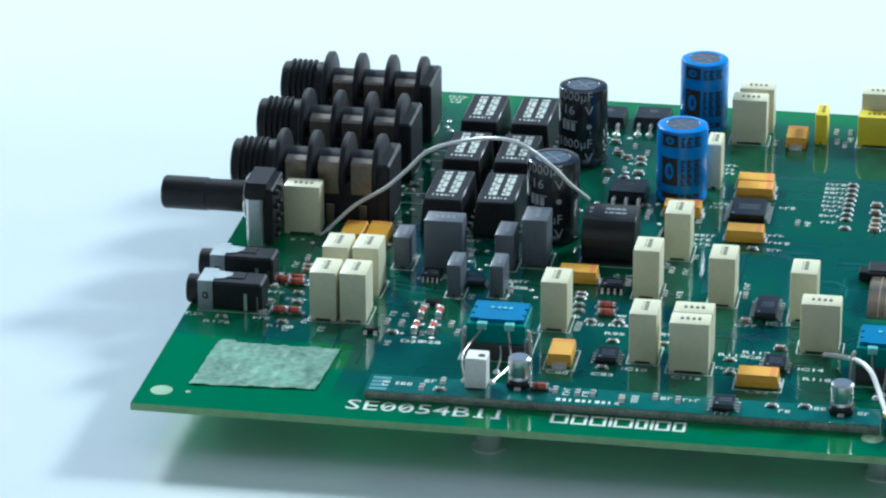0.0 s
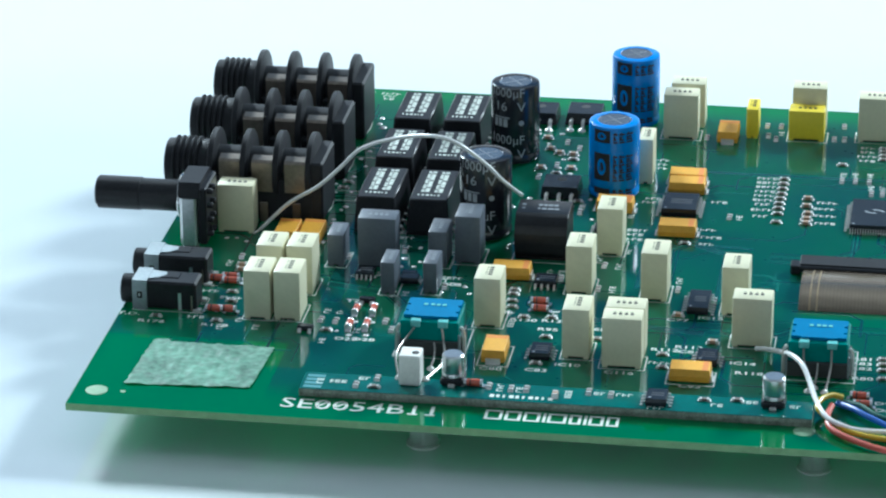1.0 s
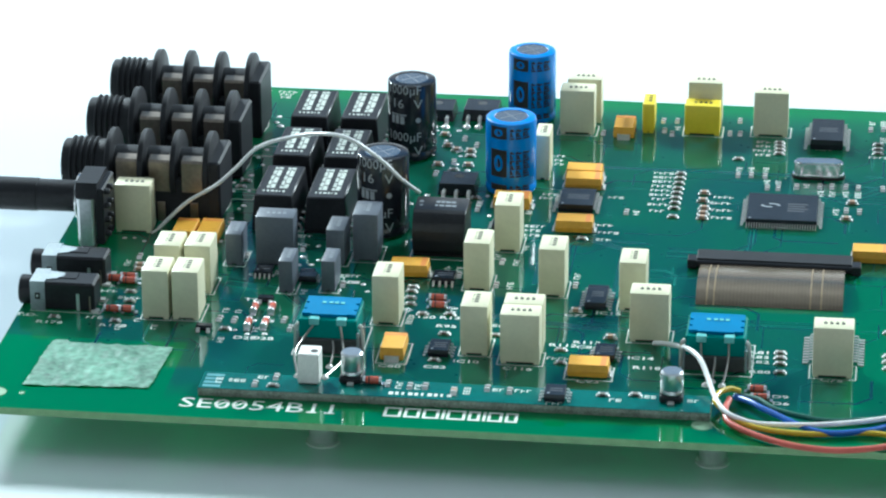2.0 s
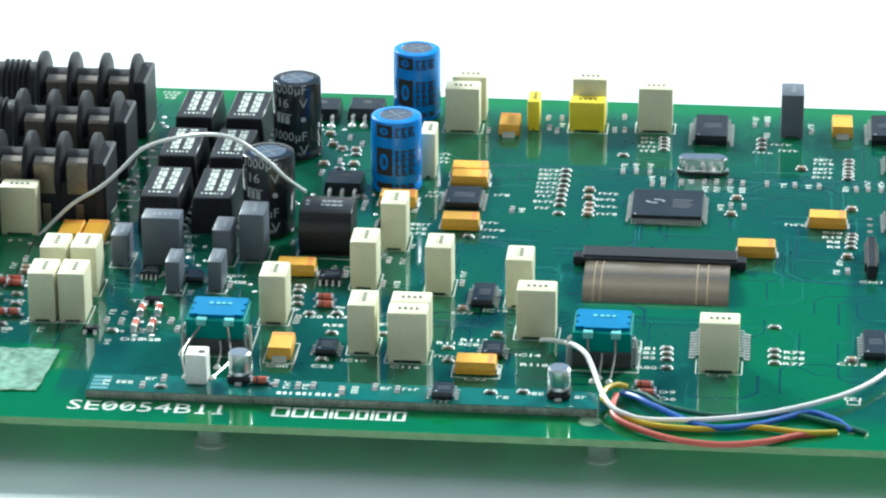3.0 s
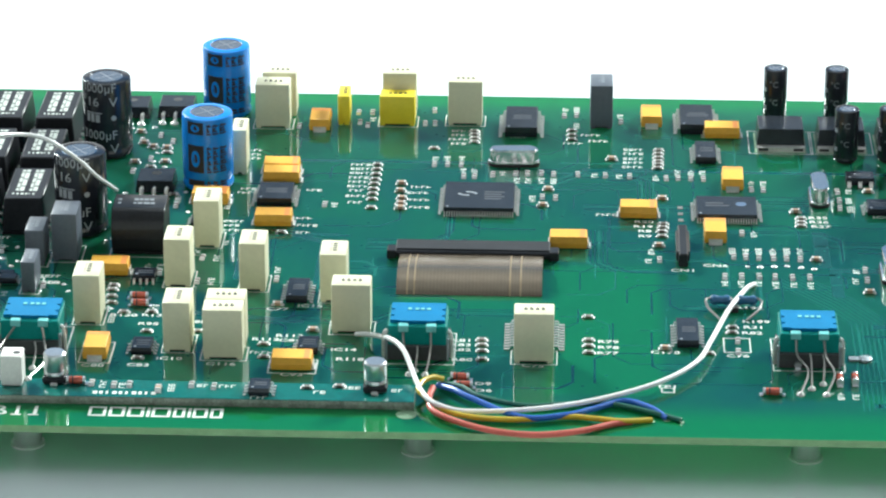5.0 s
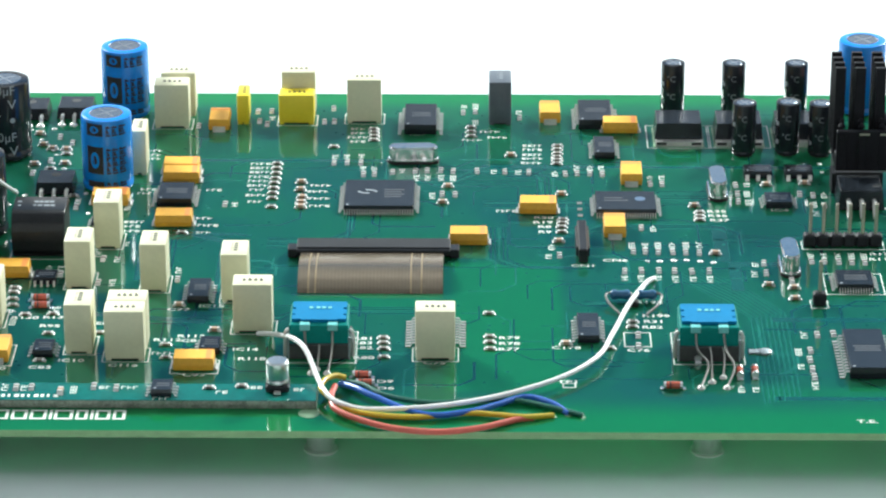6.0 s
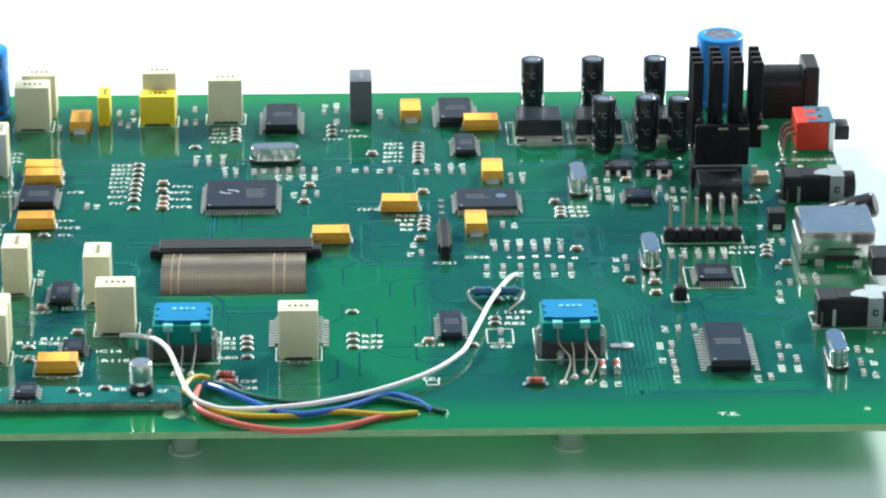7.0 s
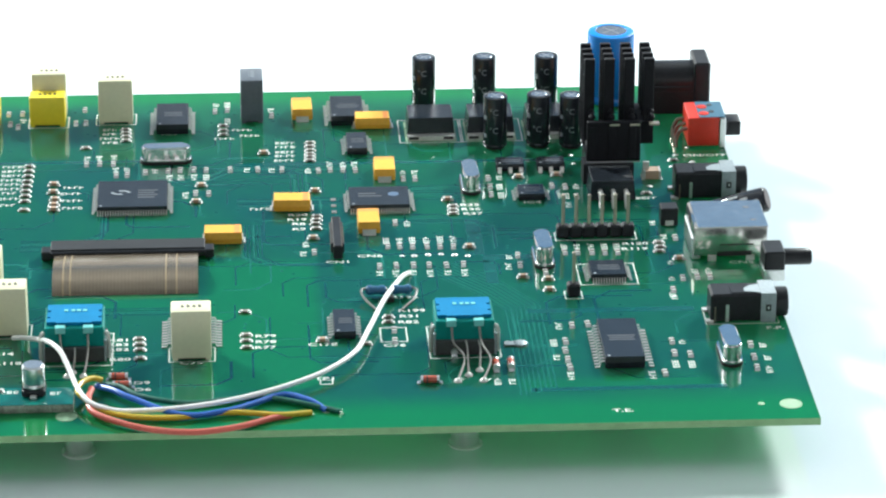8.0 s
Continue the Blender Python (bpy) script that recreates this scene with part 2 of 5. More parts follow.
def place(x, y, z=0.0, rz=0.0):
    return pose(x * MM, y * MM, (z + TOP) * MM, 0, 0, rz)


def part(name, bm, mat, parent=None, label="", smooth=False):
    """Links a bmesh (in mm) as one mesh object under a thing or a part."""
    me = bpy.data.meshes.new(name)
    bmesh.ops.scale(bm, vec=(MM, MM, MM), verts=bm.verts)
    bmesh.ops.recalc_face_normals(bm, faces=bm.faces)
    bm.to_mesh(me)
    bm.free()
    me.materials.append(mat)
    if smooth:
        for p in me.polygons:
            p.use_smooth = True
        me.set_sharp_from_angle(angle=radians(35))
    ob = new(name, me)
    ob.parent = parent
    if label:
        ob["label"] = label
    return ob


def thing(name, x, y, z, rz, label, category, group=""):
    e = new(name)
    e.empty_display_size = 0.002
    e.matrix_basis = place(x, y, z, rz)
    return tagged(e, label, category, group)


def box(x0, y0, z0, x1, y1, z1, r=0.0, bm=None, seg=1):
    own = bmesh.new()
    bmesh.ops.create_cube(own, size=1)
    for v in own.verts:
        v.co = ((x0 + x1) / 2 + v.co.x * (x1 - x0), (y0 + y1) / 2 + v.co.y * (y1 - y0), (z0 + z1) / 2 + v.co.z * (z1 - z0))
    if r:
        bmesh.ops.bevel(own, geom=own.edges[:], offset=r, segments=seg, profile=0.5, affect="EDGES")
    return merge(bm, own)


def merge(bm, own):
    if bm is None:
        return own
    me = bpy.data.meshes.new("tmp")
    own.to_mesh(me)
    own.free()
    bm.from_mesh(me)
    bpy.data.meshes.remove(me)
    return bm


def taper(x0, y0, z0, x1, y1, z1, inset, r=0.0, bm=None):
    """A box whose top is smaller by inset all round."""
    own = bmesh.new()
    bmesh.ops.create_cube(own, size=1)
    for v in own.verts:
        k = inset if v.co.z > 0 else 0
        v.co = ((x0 + x1) / 2 + v.co.x * (x1 - x0 - 2 * k), (y0 + y1) / 2 + v.co.y * (y1 - y0 - 2 * k), z0 if v.co.z < 0 else z1)
    if r:
        bmesh.ops.bevel(own, geom=own.edges[:], offset=r, segments=1, affect="EDGES")
    return merge(bm, own)


def lathe(profile, seg=28, axis="Z", at=(0, 0, 0), bm=None):
    """Turns (radius, height) pairs round an axis; the ends are closed."""
    own = bmesh.new()
    rings = []
    for r, h in profile:
        ring = []
        for k in range(seg):
            a = 2 * math.pi * k / seg
            p = (r * math.cos(a), r * math.sin(a), h)
            p = p if axis == "Z" else (p[2], p[0], p[1]) if axis == "X" else (p[0], p[2], p[1])
            ring.append(own.verts.new((p[0] + at[0], p[1] + at[1], p[2] + at[2])))
        rings.append(ring)
    for a, b in zip(rings, rings[1:]):
        for k in range(seg):
            own.faces.new((a[k], a[(k + 1) % seg], b[(k + 1) % seg], b[k]))
    own.faces.new(rings[0][::-1])
    own.faces.new(rings[-1])
    return merge(bm, own)


def spline(points, steps=8):
    """A smooth line through the points (Catmull-Rom)."""
    pts = [Vector(p) for p in points]
    pts = [2 * pts[0] - pts[1], *pts, 2 * pts[-1] - pts[-2]]
    out = []
    for a, b, c, d in zip(pts, pts[1:], pts[2:], pts[3:]):
        for k in range(steps):
            t = k / steps
            out.append(0.5 * (2 * b + (c - a) * t + (2 * a - 5 * b + 4 * c - d) * t * t + (3 * b - a - 3 * c + d) * t ** 3))
    return out + [pts[-2]]


def tube(points, radius, seg=8, steps=8, bm=None):
    line = spline(points, steps) if steps > 1 else [Vector(p) for p in points]
    own = bmesh.new()
    rings, up = [], Vector((0.1, 0.2, 1))
    for k, p in enumerate(line):
        d = (line[min(k + 1, len(line) - 1)] - line[max(k - 1, 0)]).normalized()
        u = d.cross(up)
        u = u.normalized() if u.length > 1e-4 else Vector((1, 0, 0))
        w = u.cross(d).normalized()
        rings.append([own.verts.new(p + radius * (math.cos(6.28319 * j / seg) * u + math.sin(6.28319 * j / seg) * w)) for j in range(seg)])
    for a, b in zip(rings, rings[1:]):
        for j in range(seg):
            own.faces.new((a[j], a[(j + 1) % seg], b[(j + 1) % seg], b[j]))
    own.faces.new(rings[0][::-1])
    own.faces.new(rings[-1])
    return merge(bm, own)


def prism(outline, z0, z1, bm=None):
    """An upright prism over a flat outline of (x, y)."""
    own = bmesh.new()
    low = [own.verts.new((x, y, z0)) for x, y in outline]
    high = [own.verts.new((x, y, z1)) for x, y in outline]
    n = len(outline)
    for k in range(n):
        own.faces.new((low[k], low[(k + 1) % n], high[(k + 1) % n], high[k]))
    own.faces.new(low[::-1])
    own.faces.new(high)
    return merge(bm, own)


def turned(bm, m):
    bmesh.ops.transform(bm, matrix=m, verts=bm.verts)
    return bm


def letters(words, height, wide=1.0, thick=0.03, fat=0.0):
    """The words as a mesh lying on z = 0, lower left corner at the origin; height of a capital in mm."""
    cu = bpy.data.curves.new("words", "FONT")
    cu.body, cu.size, cu.extrude, cu.offset, cu.resolution_u = words, height / 0.73, thick / 2, fat, 2
    ob = bpy.data.objects.new("words", cu)
    scene.collection.objects.link(ob)
    bpy.context.view_layer.update()
    me = bpy.data.meshes.new_from_object(ob.evaluated_get(bpy.context.evaluated_depsgraph_get()))
    bpy.data.objects.remove(ob)
    bm = bmesh.new()
    bm.from_mesh(me)
    bpy.data.meshes.remove(me)
    x0 = min(v.co.x for v in bm.verts)
    for v in bm.verts:
        v.co.x = (v.co.x - x0) * wide
        v.co.z += thick / 2
    return bm


def centred(bm):
    xs, ys = [v.co.x for v in bm.verts], [v.co.y for v in bm.verts]
    bmesh.ops.translate(bm, verts=bm.verts, vec=(-(min(xs) + max(xs)) / 2, -(min(ys) + max(ys)) / 2, 0))
    return bm


def bars(spans, height, z=0.0, thick=0.03):
    """Plain bars for writing that cannot be read: (start, end) pairs along x."""
    bm = None
    for a, b in spans:
        bm = box(a, 0, z, b, height, z + thick, bm=bm)
    return bm


def wrapped(bm, radius, z0, turn=0.0):
    """Bends flat writing (x along, y up) round an upright cylinder; turn 0 faces -y."""
    for _ in range(4):
        far = [e for e in bm.edges if abs(e.verts[0].co.x - e.verts[1].co.x) > 0.5]
        if far:
            bmesh.ops.subdivide_edges(bm, edges=far, cuts=1, use_grid_fill=True)
    for v in bm.verts:
        a, r = v.co.x / radius + radians(turn), radius + v.co.z
        v.co = (r * math.sin(a), -r * math.cos(a), z0 + v.co.y)
    return bm

# ---- the room, the table and the board ----
def structure(name, bm, mat, label):
    ob = part(name, bm, mat)
    ob.location.z = TOP * MM
    return tagged(ob, label, "", "", "structure")


structure("floor", box(-1900, -2100, -770, 2100, 1900, -750), FLOOR, "grey studio floor under the table")
# ceiling out of view, its grey set to weaken the bounce
structure("ceiling", box(-1900, -2100, 1750, 2100, 1900, 1770), CEILING, "unseen studio ceiling, greyed to limit bounce light")
bm = box(-1900, 1900, -750, 2100, 1950, 250)
bm = box(-1900, 1900, 1500, 2100, 1950, 1750, bm=bm)
bm = box(-1900, 1900, 250, -1500, 1950, 1500, bm=bm)
bm = box(1800, 1900, 250, 2100, 1950, 1500, bm=bm)
structure("wall_north", bm, BACKWALL, "white studio wall with a wide window opening")
window = structure("window_1", box(-1500, 1910, 250, 1800, 1940, 300), CEILING, "wide white-framed window onto blue sky")
part("window_frame", box(-1500, 1910, 1460, 1800, 1940, 1500), CEILING, window)
part("window_frame", box(-1500, 1910, 300, -1450, 1940, 1460), CEILING, window)
part("window_frame", box(1750, 1910, 300, 1800, 1940, 1460), CEILING, window)
# unseen dark walls, added to hold down the bounce light
structure("wall_south", box(-1900, -2150, -750, 2100, -2100, 1750), WALL, "unseen studio wall, kept dark to limit bounce light")
structure("wall_west", box(-1950, -2100, -750, -1900, 1900, 1750), WALL, "unseen studio wall, kept dark to limit bounce light")
structure("wall_east", box(2100, -2100, -750, 2150, 1900, 1750), WALL, "unseen studio wall, kept dark to limit bounce light")

table = tagged(new("table"), "white studio table with a glossy white acrylic top", "table")
table.matrix_basis = place(130, 150, -UNDERLAY)
part("tabletop", box(-800, -450, -12, 800, 550, 0, 1.0), TABLE, table, "glossy white acrylic sheet")
for dx in (-740, 740):
    for dy in (-400, 500):
        part("leg", box(dx - 20, dy - 20, -750, dx + 20, dy + 20, -12, 2), SATIN, table)

W, D, THICK = 261.0, 166.0, 1.35
board = thing("circuit_board", 0, 0, 0, 0, "large glossy green printed circuit board on clear standoffs", "circuit board")


def sheet(z, up):
    """One face of the board, a single closed skin together with the core's edge."""
    bm = bmesh.new()
    vs = [bm.verts.new(p) for p in ((0.02, 0.02, z), (W - 0.02, 0.02, z), (W - 0.02, D - 0.02, z), (0.02, D - 0.02, z))]
    bm.faces.new(vs if up else vs[::-1])
    return bm


part("mask", sheet(0, True), MASK, board, "glossy green solder mask")
part("underside", sheet(-THICK, False), UNDER, board, "green underside")
for x0, y0, x1, y1 in ((0, 0, W, 0.6), (0, D - 0.6, W, D), (0, 0.6, 0.6, D - 0.6), (W - 0.6, 0.6, W, D - 0.6)):
    part("core_edge", box(x0, y0, -THICK + 0.01, x1, y1, -0.01), FIBRE, board, "pale green cut edge")


def pad(x, y, r, flat=1.0):
    part("pad", turned(lathe([(r, 0.0), (r, 0.03), (r * 0.7, 0.06)], 18), pose(x, y, 0.0) @ Matrix.Diagonal((1, flat, 1, 1))), PADMETAL, board, "tinned round pad")


for x, y, r in ((4.1, 6.2, 2.0), (256.6, 6.0, 2.0), (129.4, 7.2, 1.9), (8.9, 6.3, 0.5), (251.4, 6.3, 0.6), (172.2, 6.1, 0.5), (174.8, 6.9, 0.7), (177.3, 6.1, 0.5)):
    pad(x, y, r)

for x, y in ((4.1, 6.2), (256.6, 6.0)):
    part("pad", lathe([(2.0, -THICK - 0.05), (2.0, -THICK - 0.005)], 18, at=(x, y, 0)), SILK, board, "pale pad on the underside")

for x, y in ((62.0, 11.5), (131.2, 11.5), (199.5, 11.5), (12, 155), (131, 155), (250, 155)):
    s = thing("standoff", x, y, -UNDERLAY, 0, "clear plastic standoff between board and table", "standoff", "standoffs under the board")
    part("post", lathe([(2.7, 0.0), (2.9, 0.4), (2.5, 0.7), (2.5, UNDERLAY - THICK - 0.02)], 18), CLEAR, s, smooth=True)
    part("foot", lathe([(3.1, 0.0), (3.1, 0.25), (2.8, 0.45)], 18), FROST, s, "frosted rim", smooth=True)

# a strip board that lies along the front
strip = thing("strip_board", 0, 0, 0, 0, "narrow green daughter board with rough grey cut edge", "circuit board")
part("mask", box(40.2, 8.9, 1.5, 130.6, 15.8, 1.6), STRIP_MASK, strip, "blue-green solder mask")
bm = bmesh.new()
n = 180
ys = [8.75 + 0.18 * noise.noise(Vector((k * 0.9, 3.1, 0))) + 0.1 * (k % 2) * (noise.noise(Vector((k * 0.31, 0, 5))) > 0) for k in range(n + 1)]
lo = [bm.verts.new((40.2 + 90.4 * k / n, ys[k] + 0.15, 0.05)) for k in range(n + 1)]
mi = [bm.verts.new((40.2 + 90.4 * k / n, ys[k] - 0.05, 0.9)) for k in range(n + 1)]
hi = [bm.verts.new((40.2 + 90.4 * k / n, ys[k] + 0.1, 1.499)) for k in range(n + 1)]
bk = [bm.verts.new((40.2 + 90.4 * k / n, 15.8, 1.499)) for k in range(n + 1)]
bl = [bm.verts.new((40.2 + 90.4 * k / n, 15.8, 0.05)) for k in range(n + 1)]
for a, b in ((lo, mi), (mi, hi), (hi, bk), (bk, bl), (bl, lo)):
    for k in range(n):
        bm.faces.new((a[k], a[k + 1], b[k + 1], b[k]))
bm.faces.new((lo[0], mi[0], hi[0], bk[0], bl[0]))
bm.faces.new((lo[n], mi[n], hi[n], bk[n], bl[n]))
part("core", bm, STRIP_EDGE, strip, "rough sawn grey edge")

# a piece of crinkled tape
bm = bmesh.new()
bmesh.ops.create_grid(bm, x_segments=40, y_segments=32, size=0.5)
for v in bm.verts:
    u, w = v.co.x + 0.5, v.co.y + 0.5
    jag = 0.35 * noise.noise(Vector((u * 14, w * 14, 2))) * (1 if min(u, 1 - u, w, 1 - w) < 0.02 else 0)
    v.co = (8.4 + u * 22.6 + w * 0.9 + jag, 9.3 + w * 19.0 + u * 1.4 * (1 - w) + jag + (0.9 if w > 0.99 and 0.02 < u < 0.13 else 0),
            0.25 + 0.20 * noise.noise(Vector((u * 7, w * 9, 0))) + 0.14 * noise.noise(Vector((u * 22, w * 6 + u * 9, 4))))
tape = thing("tape", 0, 0, 0, 0, "square of crinkled translucent tape on the board", "tape")
part("sheet", bm, TAPE, tape, smooth=True)

# ---- capacitors ----
def film_capacitor(x, y, w, d, h, mat=None, label="", marks=True, name="film_capacitor"):
    """A box capacitor; x, y its front left corner."""
    mat = mat or CREAM
    c = thing(name, x + w / 2, y + d / 2, 0, random.uniform(-0.6, 0.6), label or "cream box film capacitor standing on the board", "capacitor", "film capacitors")
    bm = box(-w / 2, -d / 2, 0.35, w / 2, d / 2, h, 0.28, seg=2)
    body = part("body", bm, mat, c, smooth=True)
    part("foot", box(-w / 2 + 0.15, -d / 2 + 0.12, 0.02, -w / 2 + 1.1, d / 2 - 0.12, 0.5), mat, c)
    part("foot", box(w / 2 - 1.1, -d / 2 + 0.12, 0.02, w / 2 - 0.15, d / 2 - 0.12, 0.5), mat, c)
    part("sealing", box(-w / 2 + 0.5, -d / 2 + 0.3, 0.1, w / 2 - 0.5, d / 2 - 0.3, 0.4), INK, c, "dark potting resin")
    if marks:
        long_x = w > d
        bm = bars([(-1.9, -1.3), (-0.85, -0.25), (0.2, 0.8), (1.25, 1.85)], 0.75)
        bars_top = bars([(-1.75, -1.55), (-0.85, -0.45), (0.4, 0.6), (1.25, 1.65)], 0.25)
        for v in bars_top.verts:
            v.co.y += 1.0
        bm = merge(bm, bars_top)
        bm = turned(bm, pose(0, 0, h + 0.004, 0, 0, 0 if long_x else 90) @ pose(0.1 if long_x else 0.3, -0.6, 0))
        part("marking", bm, INK if mat is not GREY else FAINT, body, "black printed marking")
    return c


# narrow end to the front
for x, y in ((23.6, 40.8), (29.2, 41.0), (23.5, 53.2), (29.2, 53.6), (66.3, 43.3), (81.1, 61.0), (84.7, 80.4), (95.4, 59.6), (110.9, 55.0), (84.1, 31.6)):
    film_capacitor(x, y, 5.0, 7.2, 9.7)
# broad side to the front
for x, y in ((91.6, 28.7), (91.7, 33.85), (114.0, 41.0), (147.6, 29.4), (91.1, 145.0), (92.0, 152.2), (117.3, 153.0), (131.3, 148.4)):
    film_capacitor(x, y, 7.2, 5.0, 9.7)
film_capacitor(9.9, 81.5, 7.2, 4.6, 10.0)
film_capacitor(88.6, 118.6, 3.0, 7.2, 9.6)
film_capacitor(117.0, 147.4, 7.4, 4.4, 6.6, YELLOW, "low bright yellow box film capacitor before a cream one")
film_capacitor(108.2, 147.4, 2.5, 6.6, 6.5, YELLOW, "thin bright yellow box film capacitor")
GREYS = "dark grey box film capacitor standing on the board"
for x, y, w, d, h in ((34.3, 67.6, 3.2, 6.8, 6.5), (40.2, 68.0, 7.4, 5.0, 10.2), (46.7, 55.7, 2.7, 6.8, 6.5), (54.6, 57.0, 2.7, 6.8, 6.3), (53.5, 70.0, 3.6, 7.2, 7.3), (58.3, 72.3, 4.9, 7.2, 9.8), (161.1, 147.5, 4.7, 7.6, 9.6)):
    film_capacitor(x, y, w, d, h, GREY, GREYS)


def electrolytic(x, y, dia, h, sleeve, label, kind_of_print, turn=0.0):
    r = dia / 2
    c = thing("electrolytic_capacitor", x, y, 0, 0, label, "capacitor", "electrolytic capacitors")
    part("seal", lathe([(r * 0.8, 0.0), (r * 0.8, 0.5)], 24), INK, c, "black rubber seal")
    k = dia / 10
    skin = part("sleeve", lathe([(r * 0.86, 0.3), (r * 0.97, 0.5), (r, 0.9), (r, 1.6 * k), (r * 0.95, 2.0 * k), (r * 0.95, 2.3 * k), (r, 2.7 * k), (r, h - 0.7 * k), (r * 0.97, h - 0.2 * k), (r * 0.88, h), (r * 0.68, h), (r * 0.67, h - 0.12)], 40), sleeve, c, smooth=True)
    lid = part("can_top", lathe([(r * 0.67, h - 0.4), (r * 0.67, h - 0.10), (r * 0.62, h - 0.04)], 36), CANTOP, c, "pale metal top")
    bm = box(-r * 0.5, -0.12, h - 0.06, r * 0.5, 0.12, h - 0.028)
    bm = box(-0.12, -r * 0.5, h - 0.055, 0.12, r * 0.5, h - 0.027, bm=bm)
    part("vent_score", turned(bm, pose(0, 0, 0, 0, 0, 38)), SATIN, lid)
    if kind_of_print == "big":
        for z in (h - 1.95, h - 12.1):
            part("printed_value", wrapped(turned(letters("1000\u00b5F", 2.0, 0.95), pose(-4.0, 0, 0)), r + 0.01, z, turn), DIMPRINT, skin, "white printed value")
            part("printed_value", wrapped(turned(letters("16", 2.0, 1.1), pose(-2.7, 0, 0)), r + 0.01, z - 3.0, turn), DIMPRINT, skin)
            part("printed_value", wrapped(turned(letters("V", 2.0, 1.1), pose(1.7, 0, 0)), r + 0.01, z - 3.0, turn), DIMPRINT, skin)
        bm = bars([(-3.4, -2.6), (-2.3, -1.5), (-1.2, -0.3)], 1.7)
        bm = box(-3.4, 1.85, 0, 0.2, 2.1, 0.03, bm=bm)
        part("printed_emblem", wrapped(bm, r + 0.01, h - 8.4, turn), DIMPRINT, skin, "white printed emblem")
        ring = lathe([(0.55, 0.0), (0.55, 0.03)], 14, at=(2.6, 0.9, 0))
        part("printed_emblem", wrapped(ring, r + 0.01, h - 8.4, turn), DIMPRINT, skin)
    elif kind_of_print == "blue":
        for z, tall in ((h - 3.3, 2.6), (h - 11.4, 5.8), (1.6, 1.3)):
            part("printed_panel", wrapped(box(-4.1, 0, 0, -0.5, tall, 0.03), r + 0.01, z, turn), INK, skin, "black printed panel")
            if tall > 2:
                bm = lathe([(1.0, 0.0), (1.0, 0.02), (0.62, 0.02), (0.62, 0.0)], 20)
                bm = turned(bm, pose(-2.3, tall / 2, 0.031) @ Matrix.Diagonal((0.95, 1.75 * tall / 5.8, 1, 1)))
                part("printed_ring", wrapped(bm, r + 0.01, z, turn), BLUESLEEVE, skin)
            for x0, x1 in ((0.1, 1.0), (1.3, 2.5), (2.8, 4.4)):
                bm = None
                for j in range(int(tall / 0.55)):
                    bm = box(x0, 0.05 + j * 0.55, 0, x1 - 0.22 * (j % 3), 0.05 + j * 0.55 + 0.36, 0.03, bm=bm)
                    if j % 2:
                        bm = box(x0 + 0.1 * (j % 4), 0.05 + j * 0.55 + 0.36, 0, x0 + 0.35 + 0.1 * (j % 4), (j + 1) * 0.55 + 0.05, 0.03, bm=bm)
                part("printed_text", wrapped(bm, r + 0.01, z, turn), INK, skin, "black printed writing")
    elif kind_of_print == "small":
        for z in (h - 3.6, h - 7.6):
            part("printed_text", wrapped(turned(letters("\u00b0C", 1.35, 0.95), pose(-0.2, 0, 0)), r + 0.01, z, turn), FAINT, skin, "grey printed writing")
            part("printed_text", wrapped(turned(bars([(-1.9, -1.0)], 0.9), pose(0, -1.2, 0)), r + 0.01, z, turn), FAINT, skin)
    return c


BIG = "tall black electrolytic capacitor with white print"
electrolytic(62.1, 129.7, 10.0, 16.8, SLEEVE, BIG, "big", -8)
electrolytic(62.0, 88.3, 10.2, 16.8, SLEEVE, BIG, "big", -8)
BLUE = "bright blue electrolytic capacitor with black print"
electrolytic(84.4, 153.4, 10.0, 15.5, BLUESLEEVE, BLUE, "blue", 2)
electrolytic(84.4, 112.7, 10.2, 15.9, BLUESLEEVE, BLUE, "blue", 2)
electrolytic(239.9, 157.2, 10.0, 16.0, BLUESLEEVE, "bright blue electrolytic capacitor behind the heatsink", "plain", 2)
SMALL = "small black electrolytic capacitor with grey print"
for x, y in ((200.0, 155.4), (212.8, 155.4), (226.0, 155.4), (213.5, 131.7), (222.5, 132.3), (229.2, 131.5)):
    electrolytic(x, y, 5.0, 11.4, SLEEVE, SMALL, "small", -26)


def tantalum(x, y, w, d, h=2.6):
    """Amber chip capacitor; x, y its front left corner. Long side along x or y."""
    c = thing("tantalum_capacitor", x + w / 2, y + d / 2, 0, random.uniform(-1, 1), "amber moulded tantalum chip capacitor", "capacitor", "tantalum capacitors")
    if w > d:
        l, s, turn = w, d, 0
    else:
        l, s, turn = d, w, 90
    spin = pose(0, 0, 0, 0, 0, turn)
    bm = taper(-l / 2, -s / 2, 1.15, l / 2, s / 2, h, 0.16, 0.06)
    low = taper(-l / 2 + 0.15, -s / 2 + 0.12, 0.25, l / 2 - 0.15, s / 2 - 0.12, 1.149, -0.12)
    part("body", turned(merge(bm, low), spin), TANT, c)
    part("polarity_band", turned(box(l / 2 - 1.5, -s / 2 + 0.2, h, l / 2 - 0.5, s / 2 - 0.2, h + 0.02), spin), TANTBAND, c, "orange polarity band")
    for e in (-1, 1):
        bm = box(-0.12, -s * 0.3, 0.05, 0.12, s * 0.3, 1.1, bm=None)
        bm = box(-0.9, -s * 0.3, 0.02, 0.5, s * 0.3, 0.2, bm=bm)
        part("terminal", turned(bm, spin @ pose(e * (l / 2 + 0.13), 0, 0, 0, 0, 0 if e > 0 else 180)), TIN, c, "tinned terminal")
    return c


